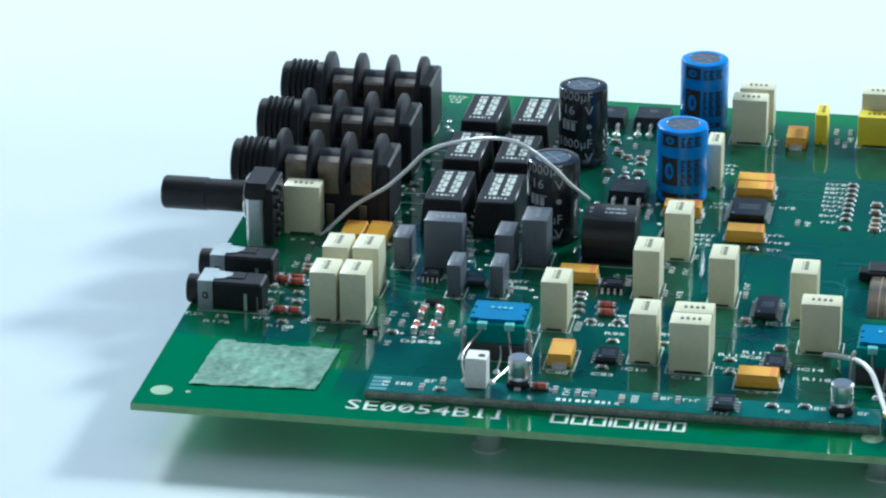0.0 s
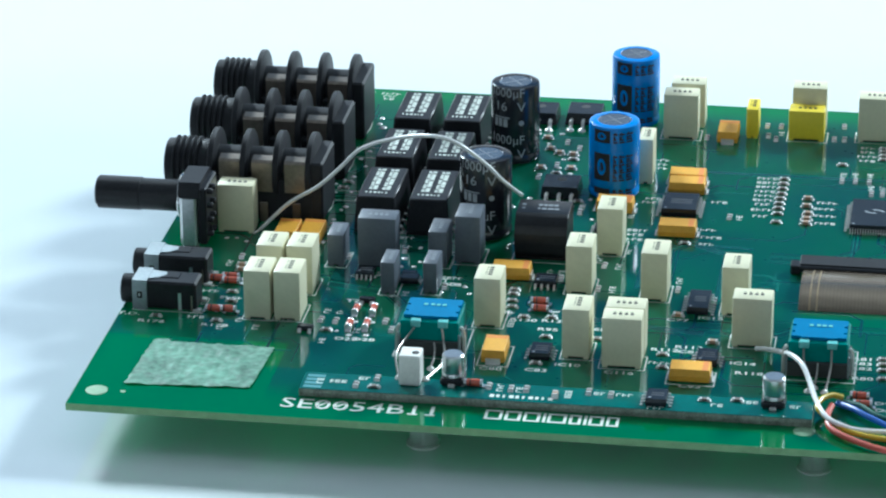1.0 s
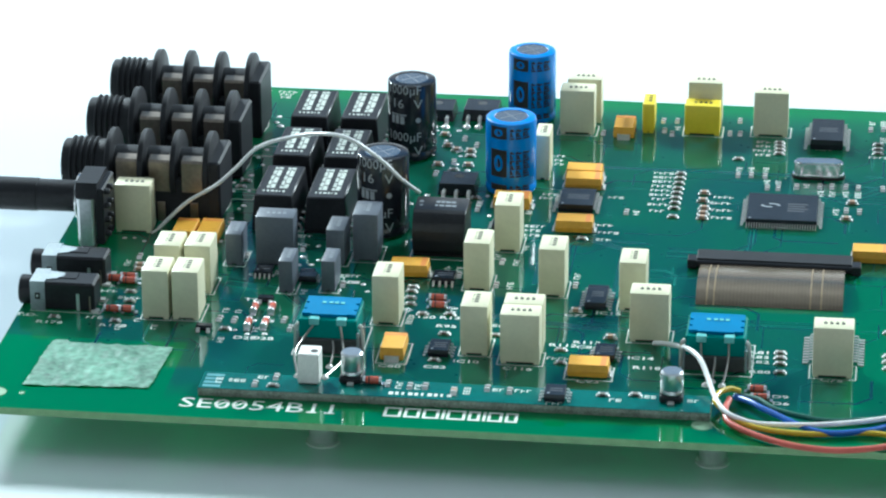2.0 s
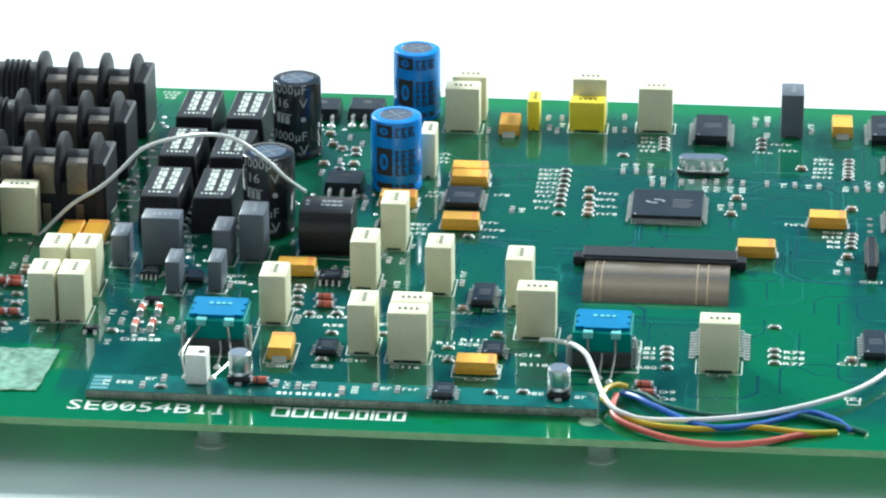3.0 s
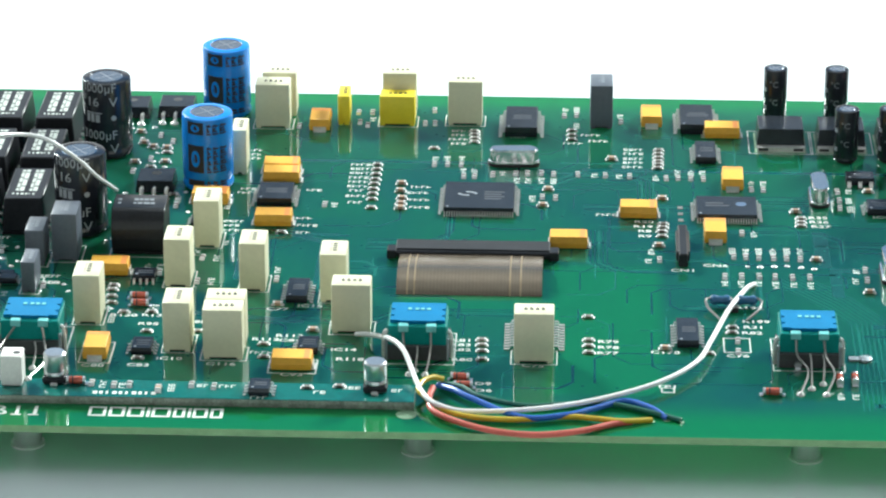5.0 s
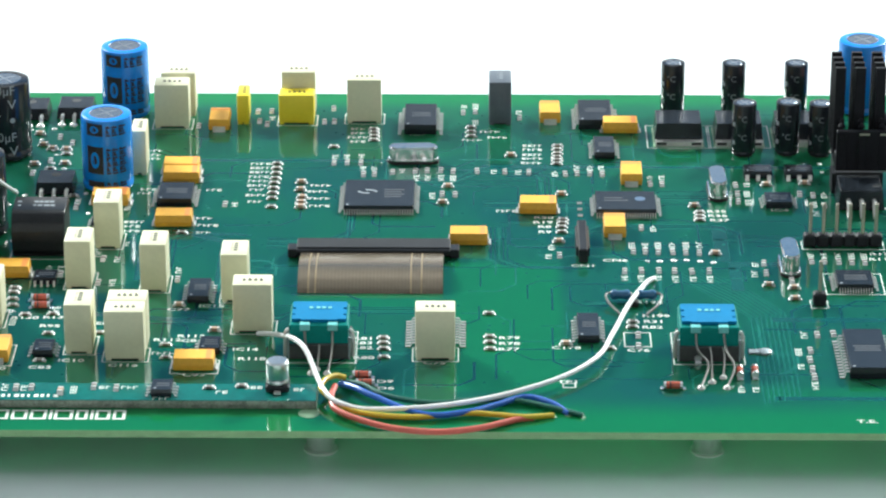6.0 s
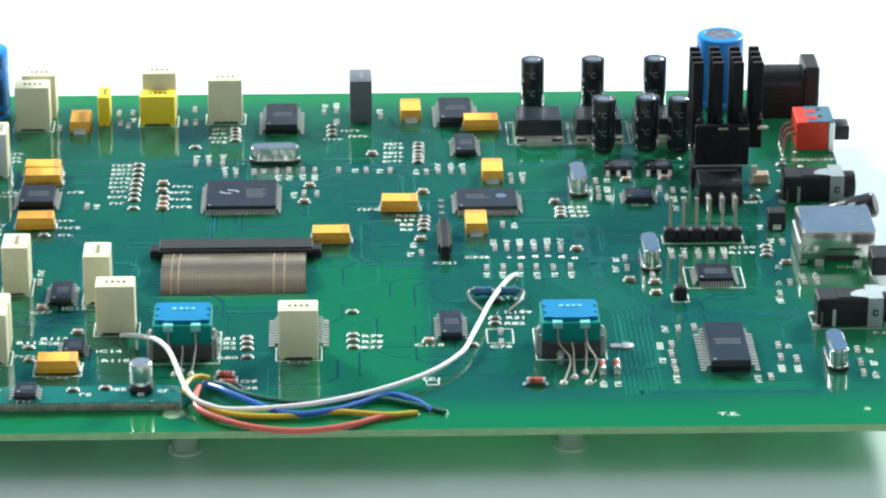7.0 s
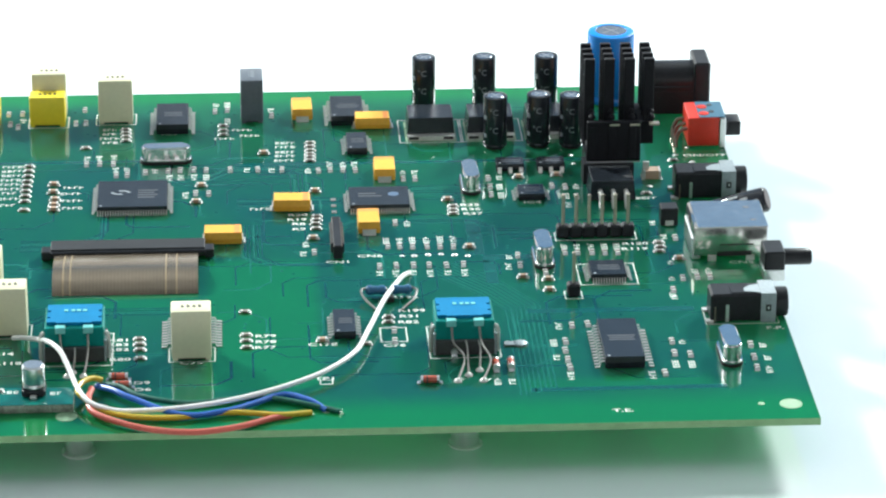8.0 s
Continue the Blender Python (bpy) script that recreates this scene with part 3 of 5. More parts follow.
for x, y in ((66.3, 65.4), (104.2, 24.1), (95.2, 113.6), (94.9, 118.3), (95.4, 90.9), (153.4, 82.2), (167.1, 98.1), (184.9, 142.4), (82.0, 101.6)):
    tantalum(x, y, 7.4, 4.4)
for x, y in ((69.9, 27.3), (102.4, 143.4), (187.7, 113.6), (183.4, 86.2), (171.8, 148.3), (21.9, 76.9), (26.7, 77.3)):
    tantalum(x, y, 4.4, 7.3)


# ---- integrated circuits ----
def chip(x0, y0, x1, y1, h, sides, pitch, lead=1.0, label="", emblem=None, turn=0.0):
    """A chip with gull-wing leads; sides: which of l r f b carry them."""
    c = thing("chip", (x0 + x1) / 2, (y0 + y1) / 2, 0, 0, label or "black surface-mount chip with tinned leads", "chip", "chips on the board")
    w, d = x1 - x0, y1 - y0
    bm = taper(-w / 2, -d / 2, h * 0.5, w / 2, d / 2, h, 0.1, 0.05)
    low = taper(-w / 2 + 0.1, -d / 2 + 0.1, 0.12, w / 2 - 0.1, d / 2 - 0.1, h * 0.499, -0.1)
    body = part("body", merge(bm, low), CHIP, c)
    leg = bmesh.new()
    t = 0.16 if pitch > 0.6 else 0.10
    wide = pitch * 0.36
    path = [(0, h * 0.5), (lead * 0.35, h * 0.5), (lead * 0.5, 0.1), (lead, 0.06)]
    for k in range(3):
        (u0, v0), (u1, v1) = path[k], path[k + 1]
        vs = [leg.verts.new(p) for p in ((-wide / 2, -u0, v0), (wide / 2, -u0, v0), (wide / 2, -u1, v1), (-wide / 2, -u1, v1), (-wide / 2, -u0, v0 + t), (wide / 2, -u0, v0 + t), (wide / 2, -u1, v1 + t), (-wide / 2, -u1, v1 + t))]
        for f in ((0, 1, 2, 3), (7, 6, 5, 4), (0, 3, 7, 4), (1, 5, 6, 2), (0, 4, 5, 1), (3, 2, 6, 7)):
            leg.faces.new([vs[j] for j in f])
    proto = part("lead", leg, TIN, c)
    made = []
    for s in sides:
        span = d if s in "lr" else w
        count = int((span - 0.5) / pitch) + 1
        for k in range(count):
            off = (k - (count - 1) / 2) * pitch
            m = {"f": pose(off, -d / 2, 0), "b": pose(off, d / 2, 0, 0, 0, 180), "l": pose(-w / 2, off, 0, 0, 0, -90), "r": pose(w / 2, off, 0, 0, 0, 90)}[s]
            made.append(m)
    for k, m in enumerate(made):
        ob = proto if k == 0 else new("lead", proto.data)
        ob.parent = c
        ob.matrix_basis = Matrix.Translation(m.translation * MM) @ m.to_3x3().to_4x4()
    if w > 3.5 and d > 3.5:
        part("pin_mark", lathe([(0.28, h), (0.28, h + 0.01)], 12, at=(-w / 2 + 0.8, -d / 2 + 0.8, 0)), FAINT, body)
        bm = None
        rows = 3 if d > 5 else 2
        for r in range(rows):
            z = -0.05 + (r - (rows - 1) / 2) * 0.9
            u = random.uniform(0.5, 0.7) * w
            bm = box(-u / 2 + 0.2, z - 0.2, h, u / 2 + 0.2, z + 0.2, h + 0.01, bm=bm)
        if not emblem:
            part("printed_text", bm, GREYTEXT, body, "faint grey marking")
        else:
            bm.free()
    if emblem == "wave":
        bm = None
        for s in (-1, 1):
            crescent = [(s * (0.2 + 1.9 * math.sin(a)), s * (0.55 + 1.5 * math.cos(a) - 0.9)) for a in [k * 0.25 - 0.4 for k in range(8)]]
            inner = [(s * (0.35 + 1.2 * math.sin(a)), s * (0.35 + 1.1 * math.cos(a) - 0.9)) for a in [k * 0.25 - 0.4 for k in range(8)]]
            bm = prism(crescent + inner[::-1], h, h + 0.015, bm=bm)
        part("printed_emblem", turned(bm, pose(-w * 0.17, 0.6, 0)), FAINT, body, "grey printed emblem")
        for j, y in enumerate((1.6, 0.4, -0.8, -2.0)):
            part("printed_text", box(1.0, y - 0.3, h, 5.0 - 0.6 * (j % 2), y + 0.3, h + 0.012), GREYTEXT, body)
    elif emblem == "oval":
        part("printed_emblem", turned(lathe([(1.1, h), (1.1, h + 0.012), (0.7, h + 0.012)], 18), pose(w * 0.24, 0.8, 0)), BLUETEXT, body, "blue-grey printed emblem")
        part("printed_text", box(-4.2, -0.4, h, 0.5, 0.2, h + 0.012), GREYTEXT, body)
        part("printed_text", box(-4.2, 0.9, h, -0.6, 1.5, h + 0.012), GREYTEXT, body)
    return c


GREYTEXT = material("laser_mark", (0.045, 0.05, 0.06), 0.5)
BLUETEXT = material("blue_grey_mark", (0.07, 0.12, 0.2), 0.45)
chip(132.2, 98.8, 146.2, 112.8, 1.6, "lrfb", 0.5, 1.0, "large square black processor chip with fine leads", "wave")
chip(182.2, 97.4, 194.2, 107.2, 1.6, "lrfb", 0.5, 1.0, "wide black processor chip with fine leads", "oval")
chip(143.4, 141.6, 150.2, 154.2, 2.3, "lr", 0.8, 1.3, "long black memory chip with tinned leads")
chip(179.9, 144.8, 186.9, 157.0, 2.3, "lr", 0.8, 1.3, "long black memory chip with tinned leads")
chip(182.7, 128.1, 187.0, 137.4, 1.6, "lr", 1.27, 1.0)
chip(225.3, 21.9, 232.6, 38.9, 2.4, "lr", 1.27, 1.7, "large black wide-body chip with long leads")
chip(226.6, 61.0, 233.5, 68.2, 1.5, "lrfb", 0.5, 1.0, "square black microcontroller chip with fine leads")
chip(95.0, 101.6, 102.0, 110.6, 1.8, "lr", 0.65, 1.1)
chip(104.5, 54.2, 108.6, 62.8, 1.6, "lr", 1.27, 1.0)
chip(177.1, 37.0, 181.2, 47.4, 1.6, "lr", 1.27, 1.0)
chip(216.0, 101.8, 221.4, 107.3, 1.5, "lr", 1.1, 1.0)
chip(147.6, 34.8, 154.8, 46.6, 1.6, "lr", 1.2, 1.9)
chip(108.3, 31.2, 112.2, 36.6, 1.5, "lr", 1.27, 0.9)
chip(78.3, 29.8, 82.1, 35.0, 1.5, "lr", 1.27, 0.9)
chip(74.8, 62.6, 79.2, 66.6, 1.6, "fb", 1.2, 0.9)
chip(83.0, 90.4, 86.2, 95.0, 1.3, "lr", 0.9, 0.8)
chip(40.6, 62.4, 44.2, 66.0, 1.4, "fb", 0.9, 0.8)
chip(49.6, 60.9, 53.0, 63.6, 1.3, "lr", 0.9, 0.6)
ob = chip(101.4, 10.0, 105.2, 14.6, 1.5, "lr", 1.2, 0.9, "small black chip on the strip board")
ob.location.z += 1.6 * MM
for x in (212.7, 221.0):
    c = chip(x, 117.6, x + 5.8, 121.6, 1.7, "f", 2.2, 1.3, "black three-legged regulator chip")


# ---- power parts ----
def dpak(x, y, w=7.8, d=7.6, h=2.6, turn=0):
    """A flat transistor with three legs to the front and a metal tab behind."""
    c = thing("power_transistor", x, y, 0, turn, "black flat power transistor with three bent legs", "transistor", "power transistors")
    part("body", taper(-w / 2, 0, 0.1, w / 2, d, h, 0.35, 0.08), CHIP, c)
    part("tab", box(-w / 2 + 0.6, d - 0.2, 0.05, w / 2 - 0.6, d + 1.4, 0.55), TIN, c, "tinned tab")
    part("dimple", lathe([(1.0, h), (1.0, h + 0.01)], 18, at=(0, d * 0.62, 0)), INK, c)
    for k in (-1, 0, 1):
        bm = tube([(k * 2.5, 0.1, 1.2), (k * 2.5, -1.0, 1.2), (k * 2.5, -1.6, 0.3), (k * 2.5, -2.8, 0.2)], 0.42, 6, 4)
        part("leg", bm, TIN, c, smooth=True)
        part("solder", turned(lathe([(0.9, 0), (0.7, 0.3), (0.3, 0.5)], 12), pose(k * 2.5, -3.0, 0)), TIN, c, smooth=True)
    return c


dpak(74.0, 107.6)
dpak(73.8, 149.8)
dpak(64.4, 149.0)

for x in (195.4, 207.9, 220.2):
    c = thing("power_diode", x + 5.1, 136.2, 0, 0, "large black flat power package with tinned tab", "diode", "power packages at the back")
    part("body", taper(-5.0, 0.9, 0.3, 5.0, 9.6, 4.4, 0.4, 0.1), CHIP, c)
    part("tab", box(-4.9, -0.6, 0.05, 4.9, 1.2, 1.0), TIN, c, "tinned tab")
    part("plate", box(-5.3, -0.9, 0.0, 5.3, 10.2, 0.06), PADMETAL, c)
    for k in (-1, 1):
        part("notch", box(k * 3.6 - 1.0, -0.63, 0.3, k * 3.6 + 1.0, -0.5, 0.9), INK, c)

# relays: two rows of three
for i, x in enumerate((40.6, 51.0)):
    for j, y in enumerate((85.0, 106.8, 128.8)):
        c = thing("relay", x, y, 0, random.uniform(-0.5, 0.5), "black signal relay with white printed top", "relay", "relays")
        case = part("case", taper(-4.3, 0, 0.6, 4.3, 17.2, 7.5, 0.55, 0.25), BLACK, c, smooth=True)
        part("base", box(-4.3, 0.1, 0.05, 4.3, 17.1, 0.59), MATT, c)
        for k, (u, v) in enumerate(((-2.0, 11), (0.6, 11))):
            bm = None
            for q in range(12):
                y0 = 4.6 + q * v / 12
                bm = box(u, y0, 7.5, u + 1.6, y0 + 0.24, 7.53, bm=bm)
                if q % 3 != 1:
                    bm = box(u, y0 + 0.24, 7.5, u + 0.5, y0 + v / 12 - 0.2, 7.53, bm=bm)
                if q % 4 != 2:
                    bm = box(u + 0.8, y0 + 0.24, 7.5, u + 1.6, y0 + v / 12 - 0.2, 7.53, bm=bm)
            part("printed_text", bm, SILK, case, "white printed writing")
        part("printed_text", bars([(-2.4, -2.1), (-1.6, -1.2), (-0.8, -0.2), (0.1, 0.5), (0.8, 1.0), (1.5, 1.9)], 0.7), SILK, case).matrix_basis = pose(0, 2.6 * MM, 7.505 * MM)
        for k in range(5):
            bm = tube([(4.3, 2.2 + k * 3.2, 1.0), (4.9, 2.2 + k * 3.2, 0.8), (5.3, 2.2 + k * 3.2, 0.1)], 0.3, 6, 3)
            part("pin", bm, TIN, c)

# rounded inductor
c = thing("inductor", 74.4, 75.9, 0, 0, "black moulded inductor with rounded front and flat top", "inductor")
outline = [(0.9, 0.3), (0.2, 1.6), (-0.25, 3.4), (-0.2, 5.4), (0.4, 7.2), (1.6, 8.5), (2.6, 8.9), (9.2, 8.9), (9.9, 8.4), (10.0, 0.3)]
bm = turned(prism(outline, -5.1, 5.1), Matrix(((0, 0, 1, 0), (1, 0, 0, 0), (0, 1, 0, 0), (0, 0, 0, 1))))
bmesh.ops.bevel(bm, geom=bm.edges[:], offset=0.12, segments=1, affect="EDGES")
part("case", bm, BLACK, c, smooth=True)
part("printed_text", bars([(-4.4, -3.6), (-1.2, -0.4), (-0.2, 0.5), (0.7, 1.6), (1.8, 2.6)], 0.9), FAINT, c).matrix_basis = pose(0, 6.2 * MM, 8.91 * MM)
part("printed_text", bars([(-4.2, -3.6), (-1.2, -0.7), (-0.4, 0.5), (0.8, 1.9), (2.1, 2.9)], 0.8), FAINT, c).matrix_basis = pose(0, 4.4 * MM, 8.91 * MM)
part("base", box(-5.0, 0.6, 0.02, 5.0, 9.8, 0.29), MATT, c)

# ---- heatsink with its regulator ----
c = thing("heatsink", 235.8, 110.3, 0, 0, "black anodised heatsink with rows of tall upright fingers", "heatsink")
part("base", box(-5.4, 0, 5.0, 5.4, 14.0, 8.0, 0.2), ANODISED, c)
part("front_plate", box(-5.4, -0.4, 5.0, 5.4, 1.0, 13.4, 0.15), ANODISED, c)
for x in (-4.2, -0.3, 3.7):
    part("rib", box(x - 0.75, -0.75, 5.6, x + 0.75, -0.38, 12.5, 0.12), ANODISED, c)
part("base_edge", box(-5.4, -0.45, 4.7, 5.4, -0.1, 4.98), SATIN, c, "bare aluminium cut edge")
for i, x in enumerate((-4.7, -0.7, 3.4, 7.3)):
    for j in range(4):
        y = 4.0 + j * 3.0
        bm = box(x - 1.05, y, 7.0, x + 1.05, y + 1.1, 25.2, 0.12)
        part("finger", bm, ANODISED, c)
    for j in range(3):
        part("bump", lathe([(0.7, 0), (0.7, 0.4), (0.3, 0.9)], 12, at=(x + 0.4, 1.9 + j * 1.9, 13.4 + j * 0.4)), ANODISED, c, smooth=True)
    part("cut_end", box(x - 0.2, -0.45, 12.6, x + 1.8, 0.9, 13.0), GOLD, c, "bare metal cut edge") if i > 0 else None
part("side_plate", box(5.2, 3.8, 7.0, 8.4, 14.0, 12.0, 0.15), ANODISED, c)
part("post", box(6.4, 2.6, 0.1, 7.6, 3.4, 3.4), TIN, c, "tinned mounting leg")
part("post", box(-5.0, 12.0, 0.1, -4.0, 13.0, 5.0), TIN, c)

c = thing("regulator", 234.8, 100.4, 0, 0, "black voltage regulator under the heatsink", "regulator")
part("body", taper(-4.6, 0, 0.3, 4.6, 9.4, 4.4, 0.4, 0.15), CHIP, c)
part("tab", box(-5.1, 9.0, 0.3, 5.1, 13.5, 4.6), MATT, c)
for k in (-1, 0, 1):
    part("leg", tube([(k * 2.54, 0.1, 2.4), (k * 2.54, -1.3, 2.4), (k * 2.54, -2.2, 1.0), (k * 2.54, -3.8, 0.2)], 0.5, 6, 4), TIN, c, smooth=True)
    part("clip", box(k * 3.2 - 0.8, 2.8, 4.38, k * 3.2 + 0.8, 3.4, 4.55), STEEL, c) if k == 1 else None

# ---- trimmers ----
def trimmer(x, y, wires):
    c = thing("trimmer", x, y, 0, 0, "blue-topped teal trimmer with lead wires to the board", "trimmer", "blue trimmers")
    part("bracket", box(-5.7, 0, 0.05, 5.7, 8.6, 2.9, 0.15), BASEGREY, c, "dark grey base bracket")
    for k in (-1, 1):
        part("corner_post", box(k * 5.55 - 0.22, -0.1, 0.06, k * 5.55 + 0.22, 0.4, 4.4, 0.08), DULL, c, "tinned corner post")
    part("body", box(-5.3, 0.7, 2.7, 5.3, 10.6, 6.5, 0.2), TEAL, c)
    out = [(-4.9, 0.6), (-3.4, 0.6), (-3.1, 0.25), (3.1, 0.25), (3.4, 0.6), (4.9, 0.6), (4.9, 2.6), (4.3, 2.7), (4.3, 3.3), (4.9, 3.4), (4.9, 5.8), (4.3, 5.9), (4.3, 6.6), (4.9, 6.7), (4.9, 9.8), (-4.9, 9.8), (-4.9, 6.7), (-4.3, 6.6), (-4.3, 5.9), (-4.9, 5.8), (-4.9, 3.4), (-4.3, 3.3), (-4.3, 2.7), (-4.9, 2.6)]
    cover = part("cover", prism([(x0, 1.9 + (y0 - 0.25) * 0.84) for x0, y0 in out], 6.5, 7.1), TRIMBLUE, c, "blue printed cover")
    part("printed_text", bars([(-1.9, -1.2), (-0.6, 0.1), (0.4, 1.1), (1.5, 2.2)], 0.8), TEALPALE, cover).matrix_basis = pose(0, 6.6 * MM, 7.205 * MM)
    for k in (-2.5, 2.5):
        part("lug", box(k - 0.9, 0.3, 5.5, k + 0.9, 1.85, 6.75, 0.12), TEALPALE, c, "pale teal lug")
    part("side_pin", tube([(-5.4, 2.2, 5.0), (-6.0, 2.0, 4.2), (-6.1, 1.8, 0.1)], 0.45, 6, 4), TIN, c)
    part("side_pin", tube([(5.4, 2.2, 5.0), (6.0, 2.0, 4.2), (6.1, 1.8, 0.1)], 0.45, 6, 4), TIN, c)
    for line in wires:
        part("lead_wire", tube(line, 0.22, 7, 6), LEADWIRE, c, "bare tinned lead wire", smooth=True)
        part("solder", lathe([(0.75, 0), (0.55, 0.35), (0.2, 0.6)], 12, at=(line[-1][0], line[-1][1], 0 if line[-1][2] < 1.5 else 1.6)), TIN, c, smooth=True)
    return c


trimmer(60.2, 29.0, [[(-2.5, -0.4, 5.8), (-4.2, -2.2, 3.6), (-5.0, -6.0, 2.6), (-3.2, -13.5, 1.7)],
                     [(2.5, -0.4, 5.8), (3.0, -1.6, 3.2), (3.6, -6.0, 1.8), (1.6, -13.5, 1.7)],
                     [(1.0, -0.2, 2.8), (1.4, -2.0, 1.6), (1.2, -5.5, 0.1)]])
trimmer(130.2, 29.6, [[(-2.5, -0.4, 5.8), (-2.2, -1.6, 3.4), (-1.2, -4.0, 1.8), (-1.2, -6.0, 0.1)],
                      [(2.5, -0.4, 5.8), (2.5, -1.4, 3.4), (2.2, -4.0, 1.6), (1.7, -6.0, 0.1)],
                      [(0.1, -0.2, 3.0), (0.1, -1.6, 2.0), (-0.2, -4.4, 0.1)]])
trimmer(200.6, 29.2, [[(-2.5, -0.4, 5.8), (-2.2, -2.0, 3.4), (-0.4, -5.0, 1.8), (-2.0, -11.0, 0.1)],
                      [(2.5, -0.4, 5.8), (2.9, -2.2, 3.4), (4.2, -6.0, 1.8), (2.6, -11.0, 0.1)],
                      [(0.1, -0.2, 3.0), (0.3, -2.4, 2.0), (0.1, -8.6, 0.1)],
                      [(2.4, -0.3, 3.0), (2.6, -2.4, 2.0), (2.2, -6.6, 0.1)]])

c = thing("solder_lug", 209.6, 33.4, 0, 0, "flat tinned solder lug beside the trimmer", "lug")
part("plate", box(-1.6, -0.8, 0.02, 0.6, 0.8, 0.4, 0.1), DULL, c)
part("eye", lathe([(1.25, 0.02), (1.25, 0.4), (0.9, 0.55)], 18, at=(1.4, 0, 0)), DULL, c, smooth=True)

# ---- sockets at the left ----
def phone_socket(x, y):
    """A large socket lying along x, its threaded neck over the board's edge."""
    c = thing("jack_socket", x, y, 0, 0, "large black jack socket with ribbed flanges and nickel contacts", "socket", "large jack sockets")
    prof = [(3.2, -10.2), (4.4, -10.2), (4.75, -9.9), (4.75, -8.9)]
    for k in range(5):
        z = -8.6 + k * 1.15
        prof += [(4.75, z), (5.35, z + 0.2), (5.35, z + 0.45), (4.75, z + 0.65)]
    prof += [(4.9, -2.6), (4.9, -1.4)]
    part("threaded_neck", lathe(prof, 30, "X", (0, 0, 9.0)), MATT, c, smooth=True)
    part("bore", lathe([(3.1, -10.35), (3.1, -10.15)], 20, "X", (0, 0, 9.0)), INK, c)
    part("barrel", lathe([(4.1, -1.4), (4.1, 20.0)], 26, "X", (0, 0, 8.8)), MATT, c, smooth=True)
    part("body", box(-1.2, -6.4, 0.1, 20.5, 6.4, 8.4, 0.3), MATT, c)
    part("end_block", box(19.6, -6.6, 0.1, 22.2, 6.6, 12.6, 0.4), MATT, c)
    for k in range(4):
        part("flange", lathe([(7.0, -1.0 + k * 6.55), (7.3, -0.8 + k * 6.55), (7.3, 0.1 + k * 6.55), (7.0, 0.3 + k * 6.55)], 34, "X", (0, 0, 9.0)), MATT, c, smooth=True)
    for k in range(3):
        u = 1.5 + k * 6.55
        out = [(-6.7, 6.2), (-6.7, 12.2), (-6.3, 12.7), (-4.2, 13.0), (-4.2, 12.6), (-6.1, 12.3), (-6.3, 12.0), (-6.3, 6.2)]
        bm = turned(prism(out, u, u + 4.1), Matrix(((0, 0, 1, 0), (1, 0, 0, 0), (0, 1, 0, 0), (0, 0, 0, 1))))
        part("contact", bm, BRONZE, c, "nickel spring contact", smooth=True)
        part("hook", box(u + 4.0, -5.6, 12.2, u + 4.8, -3.2, 13.7, 0.2), STEEL, c)
        part("pin", box(u + 1.6, -7.3, 0.1, u + 3.2, -6.95, 4.2, 0.1), BRONZE, c)
    return c


for y in (95.0, 118.4, 141.4):
    phone_socket(7.4, y)


def mini_socket(x, y, turn=0):
    """A small socket lying along x, its neck to -x; origin at the middle of its front side (turn 0)."""
    c = thing("mini_jack_socket", x, y, 0, turn, "small black jack socket with folded steel bracket", "socket", "small jack sockets")
    part("body", box(-6.0, -2.9, 0.1, 6.0, 2.9, 5.6, 0.4), BLACK, c)
    part("shoulder", prism([(-2.6, 0.4), (-1.6, -0.6), (2.2, -0.6), (2.2, 2.2), (-2.6, 2.2)], 5.6, 5.75), BLACK, c)
    part("neck", lathe([(1.8, -8.5), (2.6, -8.5), (2.75, -8.3), (2.75, -5.9)], 24, "X", (0, 0, 2.9)), BLACK, c, smooth=True)
    part("bore", lathe([(1.75, -8.56), (1.75, -8.4)], 18, "X", (0, 0, 2.9)), INK, c)
    bm = None
    for s in (-1, 1):
        bm = box(-6.1, s * 3.0 - 0.12, 0.1, -3.3, s * 3.0 + 0.12, 5.7, bm=bm)
    bm = box(-6.1, -3.1, 5.62, -3.3, 3.1, 5.86, bm=bm)
    bm = prism([(-3.3, -1.6), (-1.5, -1.0), (-0.3, 0.3), (-0.3, 1.6), (-3.3, 2.4)], 5.62, 5.80, bm=bm)
    bm = box(-5.0, -3.36, 0.05, -3.6, -3.14, 2.2, bm=bm)
    part("bracket", bm, DULL, c, "folded steel bracket")
    for s in (-1, 1):
        part("slot", box(-5.2, s * 3.14 - 0.02, 2.3, -4.2, s * 3.14 + 0.02, 3.6), INK, c)
        part("slot_spring", box(-4.9, s * 3.17 - 0.02, 2.7, -4.6, s * 3.17 + 0.02, 3.2), SATIN, c)
        part("terminal", box(2.6, s * 2.95 - 0.08, 0.2, 3.2, s * 2.95 + 0.08, 3.6), SATIN, c)
        part("terminal", box(5.0, s * 2.95 - 0.08, 0.1, 5.3, s * 2.95 + 0.08, 3.2), BRONZE, c)
        part("tail", box(5.4, s * 2.6 - 0.6, 0.05, 6.8, s * 2.6 + 0.6, 0.5), TIN, c)
    return c


mini_socket(8.2, 45.4)
mini_socket(7.6, 57.8)
mini_socket(252.8, 44.0, 180)
mini_socket(253.4, 104.2, 180)

# volume control with a long shaft
c = thing("potentiometer", 6.4, 77.2, 0, 0, "metal-cased rotary potentiometer with long black shaft", "potentiometer")
part("shaft", lathe([(2.9, -19.2), (3.25, -18.8), (3.25, -10.5), (3.1, -10.4), (3.1, -2.4)], 28, "X", (0, 0, 9.0)), BLACK, c, smooth=True)
